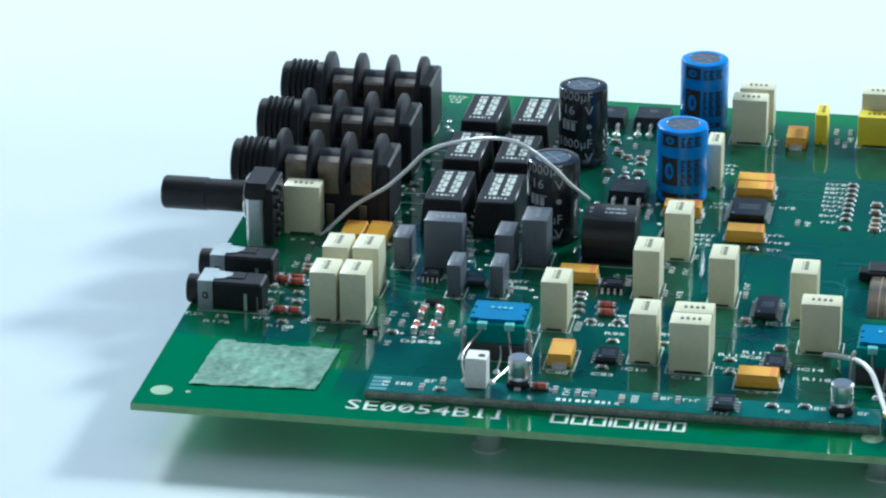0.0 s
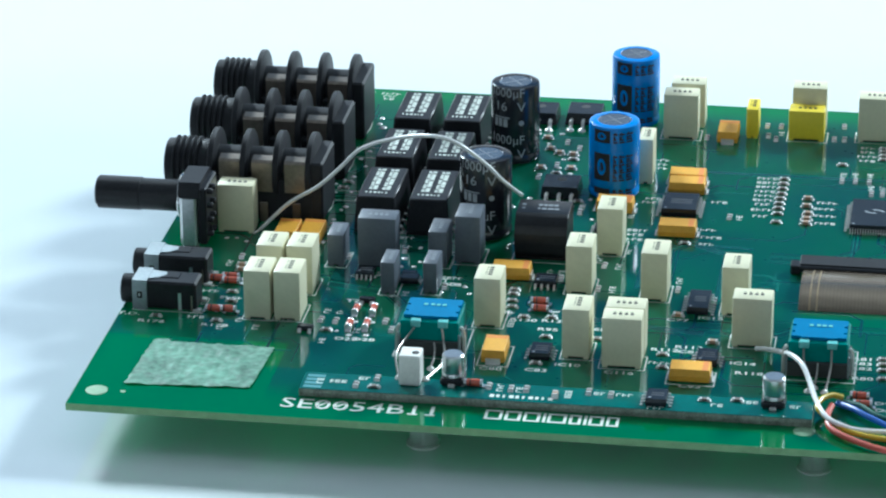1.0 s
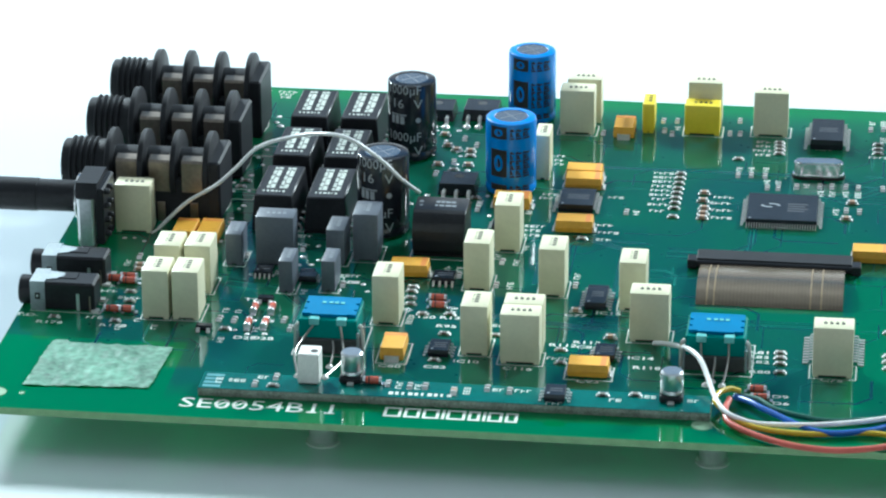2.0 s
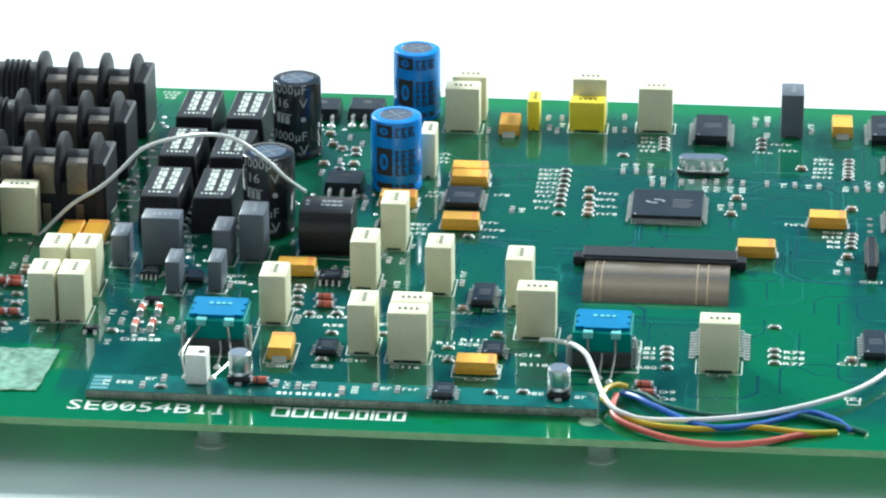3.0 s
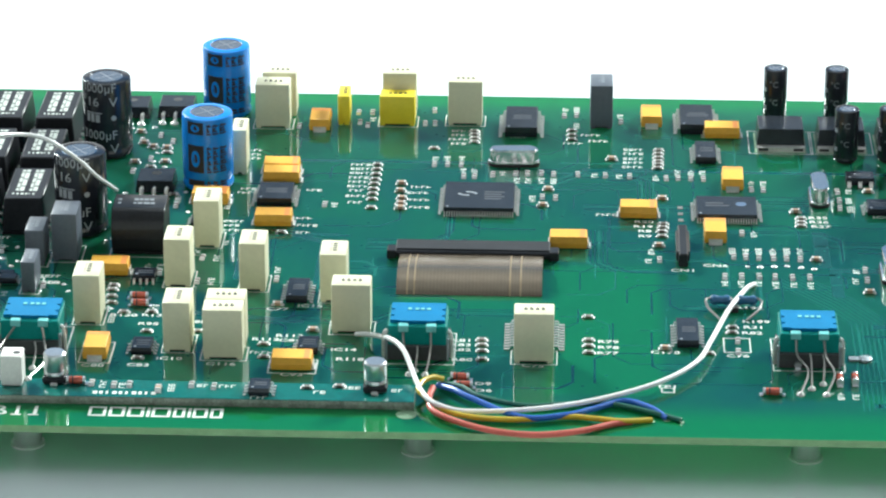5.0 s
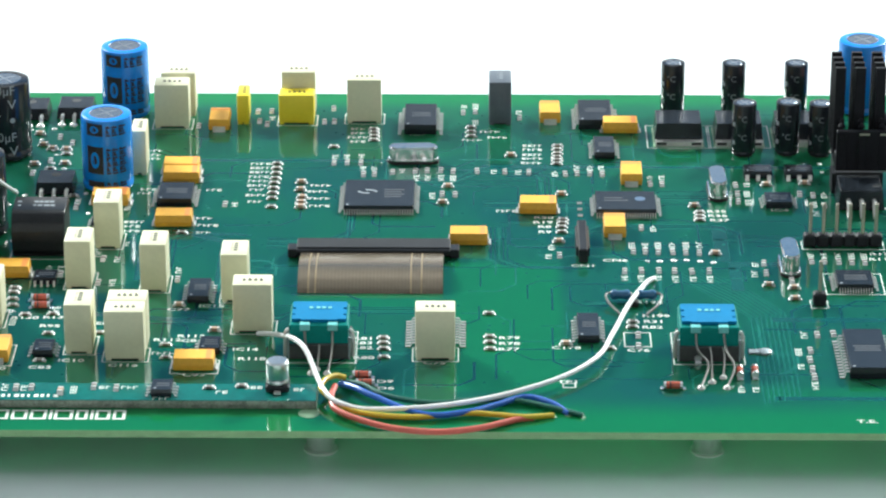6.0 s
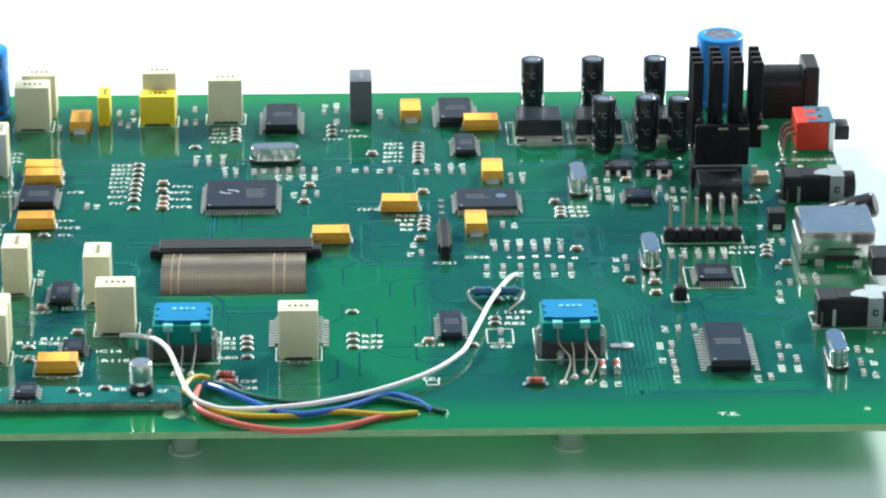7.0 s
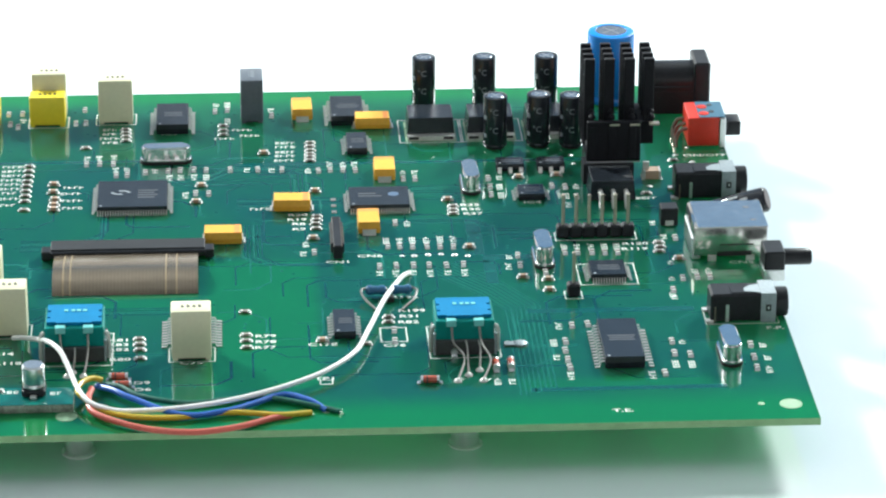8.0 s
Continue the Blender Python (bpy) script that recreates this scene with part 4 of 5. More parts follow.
part("bushing", lathe([(4.3, -2.6), (4.6, -2.3), (4.6, -1.8)], 28, "X", (0, 0, 9.0)), STEEL, c, smooth=True)
part("front_case", box(-1.9, -5.2, 0.3, 1.6, 5.2, 11.0, 0.6), SATIN, c, "brushed metal case")
out = [(-5.3, 10.6), (-5.3, 12.4), (-4.4, 13.6), (4.4, 13.6), (5.3, 12.4), (5.3, 10.6)]
part("top_case", turned(prism(out, -2.0, 2.2), Matrix(((0, 0, 1, 0), (1, 0, 0, 0), (0, 1, 0, 0), (0, 0, 0, 1)))), BLACK, c, "black plastic cap")
part("wafer", box(1.6, -5.0, 1.0, 3.4, 5.0, 12.6, 0.3), BLACK, c)
for k in range(4):
    for s in (-3.6, -1.0):
        part("stud", lathe([(0.6, 3.4), (0.6, 4.3), (0.4, 4.5)], 10, "X", (0, s, 3.0 + k * 2.9)), MATT, c)
part("foot", box(-1.6, -5.0, 0.02, 1.4, 5.0, 0.3), SATIN, c)

# ---- parts at the right edge ----
c = thing("usb_socket", 254.2, 76.5, 0, 0, "bright steel box-shaped data socket at the edge", "socket")
part("shell", box(-7.0, -6.4, 0.9, 7.2, 6.4, 7.0, 0.35, seg=2), SHELL, c, "folded bright steel shell", smooth=True)
part("rim", box(-6.4, -6.6, 6.85, 7.3, 6.6, 7.06, 0.08), STEEL, c)
part("back_foot", box(-7.3, -6.0, 0.1, -5.6, 6.0, 4.5, 0.2), SATIN, c)
part("seam", box(-2.0, -6.46, 3.2, 4.6, -6.38, 3.4), INK, c)
part("window", box(-2.4, -6.45, 0.95, 4.2, -6.38, 1.9), INK, c)
part("spring", box(-5.4, -6.5, 4.9, -3.0, -6.38, 5.15), STEEL, c)
part("spring", box(-5.8, -6.5, 2.6, -4.9, -6.38, 2.8), STEEL, c)
part("spring", box(3.6, 3.0, 7.06, 4.8, 3.8, 7.2, 0.05), STEEL, c)
part("spring", box(4.2, -3.2, 7.06, 5.4, -2.4, 7.2, 0.05), STEEL, c)
part("tongue", box(6.0, -5.2, 3.0, 7.25, 5.2, 4.6), INK, c)
part("leg", box(-4.2, -6.6, 0.02, -2.6, -6.2, 1.0), TIN, c)
part("leg", box(3.2, -6.6, 0.02, 4.8, -6.2, 1.0), TIN, c)

c = thing("electrolytic_capacitor", 257.0, 88.6, 3.2, 0, "small black electrolytic capacitor leaning over the board's edge", "capacitor", "electrolytic capacitors")
lean = pose(0, 0, 0, 0, 70, -15)
part("sleeve", turned(lathe([(2.2, -5.6), (2.5, -5.2), (2.5, -3.8), (2.35, -3.5), (2.5, -3.2), (2.5, 4.9), (2.2, 5.3)], 26), lean @ pose(0, 0, 2.0)), SLEEVE, c, smooth=True)
part("can_top", turned(lathe([(2.0, 5.3), (2.0, 5.42)], 20), lean @ pose(0, 0, 2.0)), material("dark_end", (0.05, 0.03, 0.035), 0.35), c)
for k in range(3):
    part("printed_text", turned(wrapped(bars([(-1.4 + k * 0.9, -0.8 + k * 0.9)], 2.0 - 0.4 * k), 2.51, -2.0 + 2.4 * k, -40), lean @ pose(0, 0, 2.0)), DIMPRINT, c)
for k in (-1, 1):
    part("lead", tube([(-4.2, k * 1.0, -0.4), (-6.5, k * 1.1, -1.2), (-7.4, k * 1.2, -3.2)], 0.25, 6, 5), TIN, c)

c = thing("push_button", 261.3, 62.6, 0, 0, "push button with black plunger and steel front", "button")
part("body", box(-1.9, -3.1, 1.9, 2.0, 3.1, 6.0, 0.25), BLACK, c)
part("frame", box(-1.95, -3.2, 0.1, 2.05, 3.2, 2.4, 0.15), SATIN, c, "steel frame")
part("plunger", lathe([(1.6, 2.0), (1.6, 7.0), (1.35, 7.4)], 22, "X", (0, 0, 3.8)), BLACK, c, smooth=True)

c = thing("slide_switch", 257.2, 133.6, 0, 0, "red power switch with steel bracket and black lever", "switch")
part("body", box(-3.9, -4.7, 0.4, 2.6, 4.7, 6.6, 0.2), RED, c)
part("bracket", box(2.6, -5.0, 0.1, 3.9, 5.0, 6.5, 0.15), SATIN, c, "steel bracket")
# the plate's blue-grey is the sky's reflection, painted in
part("top_label", box(-1.6, -4.4, 6.6, 3.8, 4.5, 6.72), material("sky_sheen_label", (0.05, 0.13, 0.19), 0.3), c, "top plate with the sky's blue sheen put into its colour")
for k in (-2.3, 1.5):
    part("rivet", lathe([(1.1, 6.72), (1.0, 6.86), (0.5, 6.9)], 14, at=(-0.5, k, 0)), RED, c)
    part("rivet", lathe([(0.6, 6.72), (0.5, 6.85)], 12, at=(1.2, k + 1.0, 0)), INK, c)
part("lever", box(3.9, -2.3, 1.6, 7.4, 2.3, 4.9, 0.4, seg=2), BLACK, c, "black lever", smooth=True)
for k in range(3):
    part("leg", tube([(-3.9, -3.2 + k * 3.0, 3.8), (-5.4, -3.4 + k * 3.0, 3.4), (-6.3, -3.8 + k * 3.0, 1.6), (-6.4, -4.2 + k * 3.0, 0.1)], 0.4, 6, 5), BRONZE, c, smooth=True)

c = thing("power_socket", 254.0, 152.4, 0, 0, "black barrel power socket at the board's edge", "socket")
part("body", box(-6.2, -4.2, 0.1, 3.0, 4.2, 6.4, 0.25), BLACK, c)
part("barrel", lathe([(4.0, -6.0), (4.0, 3.0)], 26, "X", (0, 0, 6.6)), BLACK, c, smooth=True)
part("ridge", box(-6.2, -4.3, 4.6, 3.0, -4.1, 5.2), MATT, c)
part("flange", box(2.8, -4.6, 0.1, 6.2, 4.6, 11.6, 0.4), BLACK, c)
part("back_plate", box(-6.8, -4.4, 0.1, -6.0, 4.4, 10.4, 0.3), BLACK, c)

# ---- crystals ----
def crystal(x, y, l, s, h, turn):
    c = thing("crystal", x, y, 0, turn, "silver crystal can on a dark base", "crystal", "crystals")
    n = 14
    def pill(g):
        return [((l / 2 - s / 2) * (1 if k < n else -1) + (s / 2 + g) * math.sin(math.pi * (k if k < n else k) / n + 0) * (1 if True else 1), (s / 2 + g) * math.cos(math.pi * k / n)) for k in range(2 * n)]
    part("base", prism(pill(0.35), 0.05, 0.7), INK, c)
    part("flange", prism(pill(0.25), 0.7, 1.0), STEEL, c, smooth=True)
    bm = prism(pill(0), 1.0, h)
    bmesh.ops.bevel(bm, geom=[e for e in bm.edges if all(v.co.z > h - 0.01 for v in e.verts)], offset=0.35, segments=2, affect="EDGES")
    part("can", bm, STEEL, c, "bright drawn steel can", smooth=True)
    return c


crystal(145.6, 126.6, 10.0, 3.3, 3.6, 0)
crystal(206.9, 110.4, 10.0, 3.3, 4.0, 90)
crystal(218.4, 72.3, 10.0, 3.3, 4.4, 90)
crystal(248.4, 26.6, 10.0, 3.3, 4.2, 90)

# ---- connectors ----
c = thing("flat_cable_connector", 138.8, 76.2, 0, 0, "long black flat-cable connector", "connector")
part("housing", box(-14.8, 0.6, 0.1, 14.8, 5.4, 2.0, 0.2), MATT, c)
part("latch", box(-15.8, -0.2, 0.5, 15.8, 2.6, 1.7, 0.25), BLACK, c, "black locking bar")
for s in (-1, 1):
    part("ear", box(s * 15.6 - 0.9, -0.3, 0.1, s * 15.6 + 0.9, 2.8, 1.9, 0.2), BLACK, c)
bm = bmesh.new()
prof = [(76.6, 1.0), (74.0, 1.7), (70.0, 2.6), (66.0, 2.9), (62.5, 2.3), (60.2, 1.0), (59.3, 0.06)]
line = spline([(0, y, z) for y, z in prof], 6)
rows = [[bm.verts.new((x, p.y, p.z + dz)) for x in (-13.7, 13.7)] for dz in (0.0, -0.12) for p in line]
n = len(line)
for k in range(n - 1):
    bm.faces.new((rows[k][0], rows[k][1], rows[k + 1][1], rows[k + 1][0]))
    bm.faces.new((rows[n + k][0], rows[n + k + 1][0], rows[n + k + 1][1], rows[n + k][1]))
cable = thing("flat_cable", 138.6, 0, 0, 0, "short brownish flat ribbon cable bent down to the board", "cable")
part("ribbon", bm, FLEX, cable, "grey-brown flexible ribbon", smooth=True)
for k in range(40):
    x = -13.0 + k * 26.0 / 39
    bm = bmesh.new()
    vs = [[bm.verts.new((x + u, p.y, p.z + 0.02)) for u in (-0.16, 0.16)] for p in line]
    for a, b in zip(vs, vs[1:]):
        bm.faces.new((a[0], a[1], b[1], b[0]))
    part("conductor", bm, FLEXGOLD if k in (2, 4, 31, 34) else FLEXLINE, cable, smooth=True)


def pin_header(x, y, count, along, low=False):
    c = thing("pin_header", x, y, 0, 0 if along == "x" else 90, "black pin header with upright metal pins", "connector", "pin headers")
    for k in range(count):
        u = k * 2.54
        part("block", box(u - 1.25, -1.2, 0.1, u + 1.25, 1.2, 2.6, 0.35), MATT, c)
        if not low:
            part("pin", box(u - 0.32, -0.32, 2.6, u + 0.32, 0.32, 8.9, 0.12), GOLD, c, "square metal pin")
    return c


pin_header(223.2, 83.2, 6, "x")
pin_header(222.7, 55.0, 1, "x")
c = thing("connector", 179.1, 74.0, 0, 0, "narrow black edge connector standing upright", "connector")
part("housing", box(-0.9, 0, 0.1, 0.9, 15.0, 2.9, 0.25), BLACK, c)
part("cover", box(-1.3, 3.0, 0.1, 1.3, 14.0, 2.2, 0.25), BLACK, c)
for k in range(5):
    part("pad", box(-0.5, 17.0 + k * 3.2, 0.0, 0.5, 18.2 + k * 3.2, 0.12), GOLD, c)

# ---- upright parts on the strip board ----
def smd_can(x, y):
    c = thing("electrolytic_capacitor", x, y, 1.6, 0, "small silver can capacitor on a black base", "capacitor", "silver can capacitors")
    part("base", box(-2.1, -2.1, 0.05, 2.1, 2.1, 1.3, 0.3), BLACK, c)
    part("can", lathe([(1.75, 1.2), (2.0, 1.5), (2.0, 1.9), (1.88, 2.1), (2.0, 2.3), (2.0, 5.2), (1.7, 5.5)], 26), SATIN, c, "brushed silver can", smooth=True)
    part("terminal", box(-0.6, -2.9, 0.02, 0.6, -2.0, 0.5, 0.1), TIN, c)
    part("terminal", box(-0.6, 2.0, 0.02, 0.6, 2.9, 0.5, 0.1), TIN, c)
    return c


smd_can(66.8, 15.4)
smd_can(123.6, 14.0)
c = thing("trim_capacitor", 59.4, 14.4, 1.6, 0, "small ivory block capacitor with a dark hole on top", "capacitor")
part("body", box(-1.9, -2.1, 0.1, 1.9, 2.1, 5.8, 0.2), IVORY, c)
part("hole", lathe([(0.7, 5.8), (0.7, 5.82)], 14, at=(0.9, -0.3, 0)), INK, c)

# ---- loose wires ----
def wire(name, pts, radius, mat, label):
    c = thing(name, 0, 0, 0, 0, label, "wire", "loose wires")
    part("insulation", tube(pts, radius, 10, 8), mat, c, smooth=True)
    return c


w = wire("wire", [(18.1, 83.1, 0.4), (23.8, 83.3, 6.1), (29.7, 83.2, 10.0), (33.8, 83.7, 13.7), (38.5, 84.1, 18.2), (46.2, 84.0, 20.8), (53.4, 80.6, 22.7), (58.1, 79.6, 21.7), (63.2, 81.7, 16.9), (66.0, 83.2, 13.3), (67.8, 95.7, 5.6), (66.0, 109.2, 0.2)], 0.38, WHITEWIRE, "thin white wire arching over the relays")
part("bare_end", tube([(17.0, 81.4, 0.2), (17.6, 82.2, 0.2), (18.3, 83.3, 0.6)], 0.3, 6, 3), TIN, w, "bare tinned end")
w = wire("wire", [(118.6, 39.6, 0.6), (120.6, 38.0, 1.3), (123.5, 33.0, 3.2), (125.8, 28.3, 4.7), (127.9, 24.0, 4.9), (129.5, 19.5, 3.7), (131.1, 14.0, 2.5), (133.0, 9.5, 2.0), (135.4, 7.5, 1.6), (139.9, 6.6, 1.1), (151.2, 6.8, 1.6), (162.2, 11.0, 1.6), (173.3, 18.4, 1.7), (180.4, 27.4, 1.8), (183.4, 37.0, 1.9), (187.0, 50.8, 1.9), (190.6, 61.6, 1.4), (192.3, 66.4, 0.3)], 0.46, WHITEWIRE, "white wire looping over the front of the board")
wire("wire", [(134.5, 18.0, 0.7), (137.4, 14.2, 1.6), (140.5, 11.0, 1.6), (149.4, 5.1, 0.9), (157.3, 6.2, 0.9), (162.4, 9.4, 0.8), (167.2, 12.6, 0.8), (171.7, 10.0, 0.9), (174.8, 6.9, 0.3)], 0.55, BLUEWIRE, "blue wire lying on the board")
wire("wire", [(135.4, 18.6, 1.6), (133.5, 18.0, 2.2), (131.6, 15.4, 2.3), (131.8, 11.6, 2.0), (137.6, 6.1, 0.9), (147.4, 4.4, 0.7), (157.3, 6.0, 0.7), (162.2, 5.4, 0.7), (167.1, 4.6, 0.7), (172.2, 6.1, 0.3)], 0.5, YELLOWWIRE, "yellow wire curling round the strip's end")
wire("wire", [(133.6, 16.4, 1.0), (133.2, 11.0, 1.3), (134.6, 6.0, 1.0), (142.6, 0.6, 0.7), (151.4, -1.3, 0.6), (159.2, 0.1, 0.7), (165.6, 3.9, 0.5), (168.6, 5.0, 0.3)], 0.55, REDWIRE, "red wire sagging over the front edge")
wire("wire", [(134.6, 19.0, 0.7), (138.6, 16.4, 1.2), (142.4, 12.6, 1.0), (150.4, 10.2, 0.7), (158.0, 11.4, 0.6), (165.2, 11.6, 0.6), (171.6, 8.8, 0.6), (177.3, 6.1, 0.3)], 0.5, GREENWIRE, "dark green wire lying on the board")

# ---- small parts: resistors, capacitors, diodes, solder, print ----
def chip_part(name, l, s, h, mat, label, category, group):
    """The pattern for one kind of two-ended chip part, long side along x."""
    c = thing(name, 0, 0, -60, 0, label, category, group)
    part("body", box(-l / 2 + 0.3, -s / 2, 0.08, l / 2 - 0.3, s / 2, h, 0.05), mat, c)
    for e in (-1, 1):
        bm = box(e * (l / 2 - 0.15) - 0.2, -s / 2 - 0.02, 0.06, e * (l / 2 - 0.15) + 0.2, s / 2 + 0.02, h + 0.02, 0.06)
        fillet = prism([(0, 0.02), (0.4, 0.02), (0.2, 0.18), (0.05, h * 0.75)], -s * 0.55, s * 0.55)
        fillet = turned(fillet, Matrix(((e, 0, 0, e * (l / 2)), (0, 0, 1, 0), (0, 1, 0, 0), (0, 0, 0, 1))))
        part("terminal", merge(bm, fillet), SOLDER, c, "tinned end with bright solder")
    return c


SOLDER = material("bright_solder", (0.66, 0.66, 0.64), 0.32, metal=0.3, vary=0.08, grain=1500)
RES = chip_part("chip_resistor", 1.6, 0.85, 0.5, RESBODY, "tiny black chip resistor with bright solder ends", "resistor", "chip resistors")
CER = chip_part("chip_capacitor", 1.7, 0.95, 0.75, CERAMIC, "tiny brown ceramic chip capacitor", "capacitor", "ceramic chip capacitors")
BIGCER = chip_part("chip_capacitor", 3.4, 2.6, 1.9, material("pale_ceramic", (0.45, 0.31, 0.22), 0.5), "tan ceramic block capacitor", "capacitor", "ceramic chip capacitors")


def scatter(proto, spots, turn, z=0.0):
    for x, y in spots:
        copy_thing(proto, place(x, y, z, turn + random.uniform(-3, 3)))


def ceramics(spots):
    scatter(CER, spots, 0)


def resistors_x(spots):
    scatter(RES, spots, 0)


def resistors_y(spots):
    scatter(RES, spots, 90)


blob_mesh = part("solder_joint", lathe([(0.8, 0.0), (0.75, 0.08), (0.45, 0.24), (0.15, 0.3)], 12), SOLDER, board, "bright solder joint", smooth=True)
blob_mesh.location = (32.2 * MM, 142.7 * MM, 0)


def solder_blobs(spots):
    for x, y in spots:
        ob = new("solder_joint", blob_mesh.data)
        ob.parent = board
        s = random.uniform(0.5, 0.85)
        ob.matrix_basis = pose(x * MM, y * MM, 0, 0, 0, random.uniform(0, 360)) @ Matrix.Diagonal((s, s * random.uniform(0.7, 1), s, 1))


DIO = thing("diode", 0, 0, -60, 0, "small red glass diode with metal ends", "diode", "glass diodes")
part("glass", lathe([(0.58, -1.25), (0.66, -1.0), (0.66, 1.0), (0.58, 1.25)], 16, "X", (0, 0, 0.75)), REDGLASS, DIO, smooth=True)
part("band", lathe([(0.675, -0.65), (0.675, -0.4)], 16, "X", (0, 0, 0.75)), INK, DIO)
for e in (-1, 1):
    part("cap", lathe([(0.66, e * 1.45 - 0.22), (0.7, e * 1.45), (0.66, e * 1.45 + 0.22)], 16, "X", (0, 0, 0.75)), SATIN, DIO, smooth=True)
    part("solder", box(e * 1.95 - 0.3, -0.55, 0.02, e * 1.95 + 0.3, 0.55, 0.28, 0.1), SATIN, DIO)


def diodes_x(spots):
    scatter(DIO, spots, 0)


def diodes_y(spots):
    scatter(DIO, spots, 90)


def small_transistors(spots):
    for x, y in spots:
        chip(x - 1.5, y - 0.8, x + 1.5, y + 0.8, 1.1, "f", 1.9, 0.8, "tiny black transistor with bright legs")


# printed legends, as parts of the board
def legend(bm, x, y, turn, mat=None, z=0.012):
    ob = part("printed_legend", bm, mat or SILK, board, "white printed legend")
    ob.matrix_basis = pose(x * MM, y * MM, z * MM, 0, 0, turn)
    return ob


def glyphs(seed, count):
    """A few plain strokes as high as a legend's letters, for legends too blurred to read."""
    rng = random.Random(seed)
    bm, x = None, 0.0
    for k in range(count):
        w = rng.uniform(0.65, 0.95)
        shape = rng.randrange(3)
        bm = box(x, 0, 0, x + 0.22, 1.15, 0.02, bm=bm)
        if shape != 1:
            bm = box(x + 0.24, 0.93, 0, x + w, 1.15, 0.02, bm=bm)
        if shape != 2:
            bm = box(x + 0.24, 0.45, 0, x + w, 0.67, 0.02, bm=bm)
        if shape == 0:
            bm = box(x + 0.24, 0.0, 0, x + w, 0.2, 0.02, bm=bm)
        x += w + 0.28
    return centred(bm)


variants = {n: [part("printed_legend", glyphs(10 * n + k, n), SILK, board, "white printed legend") for k in range(4)] for n in (2, 3, 4)}
for n, group in variants.items():
    for k, ob in enumerate(group):
        ob.matrix_basis = pose((14 + 5.5 * k) * MM, (160.0 + 1.6 * (n - 2)) * MM, 0.012 * MM)


def unread(spots, turn, counts):
    for x, y in spots:
        ob = new("printed_legend", random.choice(variants[random.choice(counts)]).data)
        ob.parent = board
        ob.matrix_basis = pose(x * MM, y * MM, 0.012 * MM, 0, 0, turn + random.uniform(-1, 1))


def unread_text_x(spots):
    unread(spots, 0, (4, 4, 3))


def unread_text_y(spots):
    unread(spots, 90, (2, 3))


def printed(words, x, y, height=1.25, wide=1.45):
    legend(centred(letters(words, height, wide, 0.02, 0.02)), x, y, 0)


def frame_line(x0, y0, x1, y1, w=0.22):
    """A printed outline round a part's foot."""
    bm = box(x0, y0, 0, x1, y0 + w, 0.02)
    bm = box(x0, y1 - w, 0, x1, y1, 0.02, bm=bm)
    bm = box(x0, y0 + w, 0, x0 + w, y1 - w, 0.02, bm=bm)
    bm = box(x1 - w, y0 + w, 0, x1, y1 - w, 0.02, bm=bm)
    legend(bm, 0, 0, 0).name = "printed_outline"


bm = letters("SE0054B11", 4.0, 1.0, 0.02, 0.0)
wide = 27.2 / max(v.co.x for v in bm.verts)
legend(turned(bm, Matrix.Diagonal((wide, 1, 1, 1))), 37.6, 4.1, 0)
for x in (45.0, 48.15):
    legend(turned(box(-1.5, -0.2, 0.001, 1.5, 0.2, 0.02), pose(0, 0, 0, 0, 0, 50)), x, 6.1, 0)
for x in (61.2, 64.3):
    legend(box(-0.9, 0, 0.001, 0.9, 0.45, 0.021), x, 4.1, 0)
# the maker's title as plain hollow shapes of its size
bm, x = None, 0.0
for w in (3.2, 2.9, 3.0, 0.5, 3.4, 2.2, 0.5, 2.7, 2.3):
    if w > 1:
        bm = box(x + 0.1, 0.0, 0.001, x + w, 0.55, 0.02, bm=bm)
        bm = box(x + 0.1, 3.2, 0.001, x + w, 3.75, 0.02, bm=bm)
        bm = box(x + w - 0.55, 0.55, 0.001, x + w, 3.2, 0.02, bm=bm)
    bm = box(x + 0.1, 0.55 if w > 1 else 0.0, 0.001, x + 0.62, 3.2 if w > 1 else 3.75, 0.02, bm=bm)
    x += w + 0.37
legend(bm, 73.7, 4.3, 0)

for x, y in ((23.6, 40.8), (29.2, 41.0), (29.2, 53.6), (66.3, 43.3), (81.1, 61.0), (84.7, 80.4), (95.4, 59.6), (110.9, 55.0), (84.1, 31.6)):
    frame_line(x - 0.45, y - 0.5, x + 5.55, y + 7.7)
for x, y in ((91.6, 28.7), (114.0, 41.0), (147.6, 29.4), (91.1, 145.0), (117.2, 147.3), (131.3, 148.4)):
    frame_line(x - 0.6, y - 0.6, x + 7.9, y + 5.6)
for x, y, w, d in ((34.3, 67.6, 3.2, 6.8), (46.7, 55.7, 2.7, 6.8), (53.5, 70.0, 3.6, 7.2), (58.3, 72.3, 4.9, 7.2), (54.6, 57.0, 2.7, 6.8)):
    frame_line(x - 0.5, y - 0.6, x + w + 0.7, y + d + 0.6)
for x in (53.6, 124.0, 194.2):
    frame_line(x, 28.0, x + 13.0, 42.0)
for x0, y0, x1, y1 in ((185.6, 35.6, 190.6, 42.0), (174.0, 18.0, 176.4, 20.0), (68.8, 74.9, 80.2, 88.0), (69.2, 26.2, 75.0, 35.4), (103.6, 23.2, 112.4, 29.2), (221.6, 81.2, 237.6, 85.4), (221.0, 53.2, 224.4, 57.0), (2.0, 41.9, 15.4, 49.0), (246.0, 40.4, 259.6, 47.8), (193.9, 134.6, 207.2, 147.6), (206.6, 134.8, 219.6, 147.6), (28.5, 101.0, 33.8, 106.5), (28.8, 125.0, 34.2, 131.0), (27.5, 79.6, 33.8, 87.0), (224.4, 59.6, 235.6, 69.6)):
    frame_line(x0, y0, x1, y1)

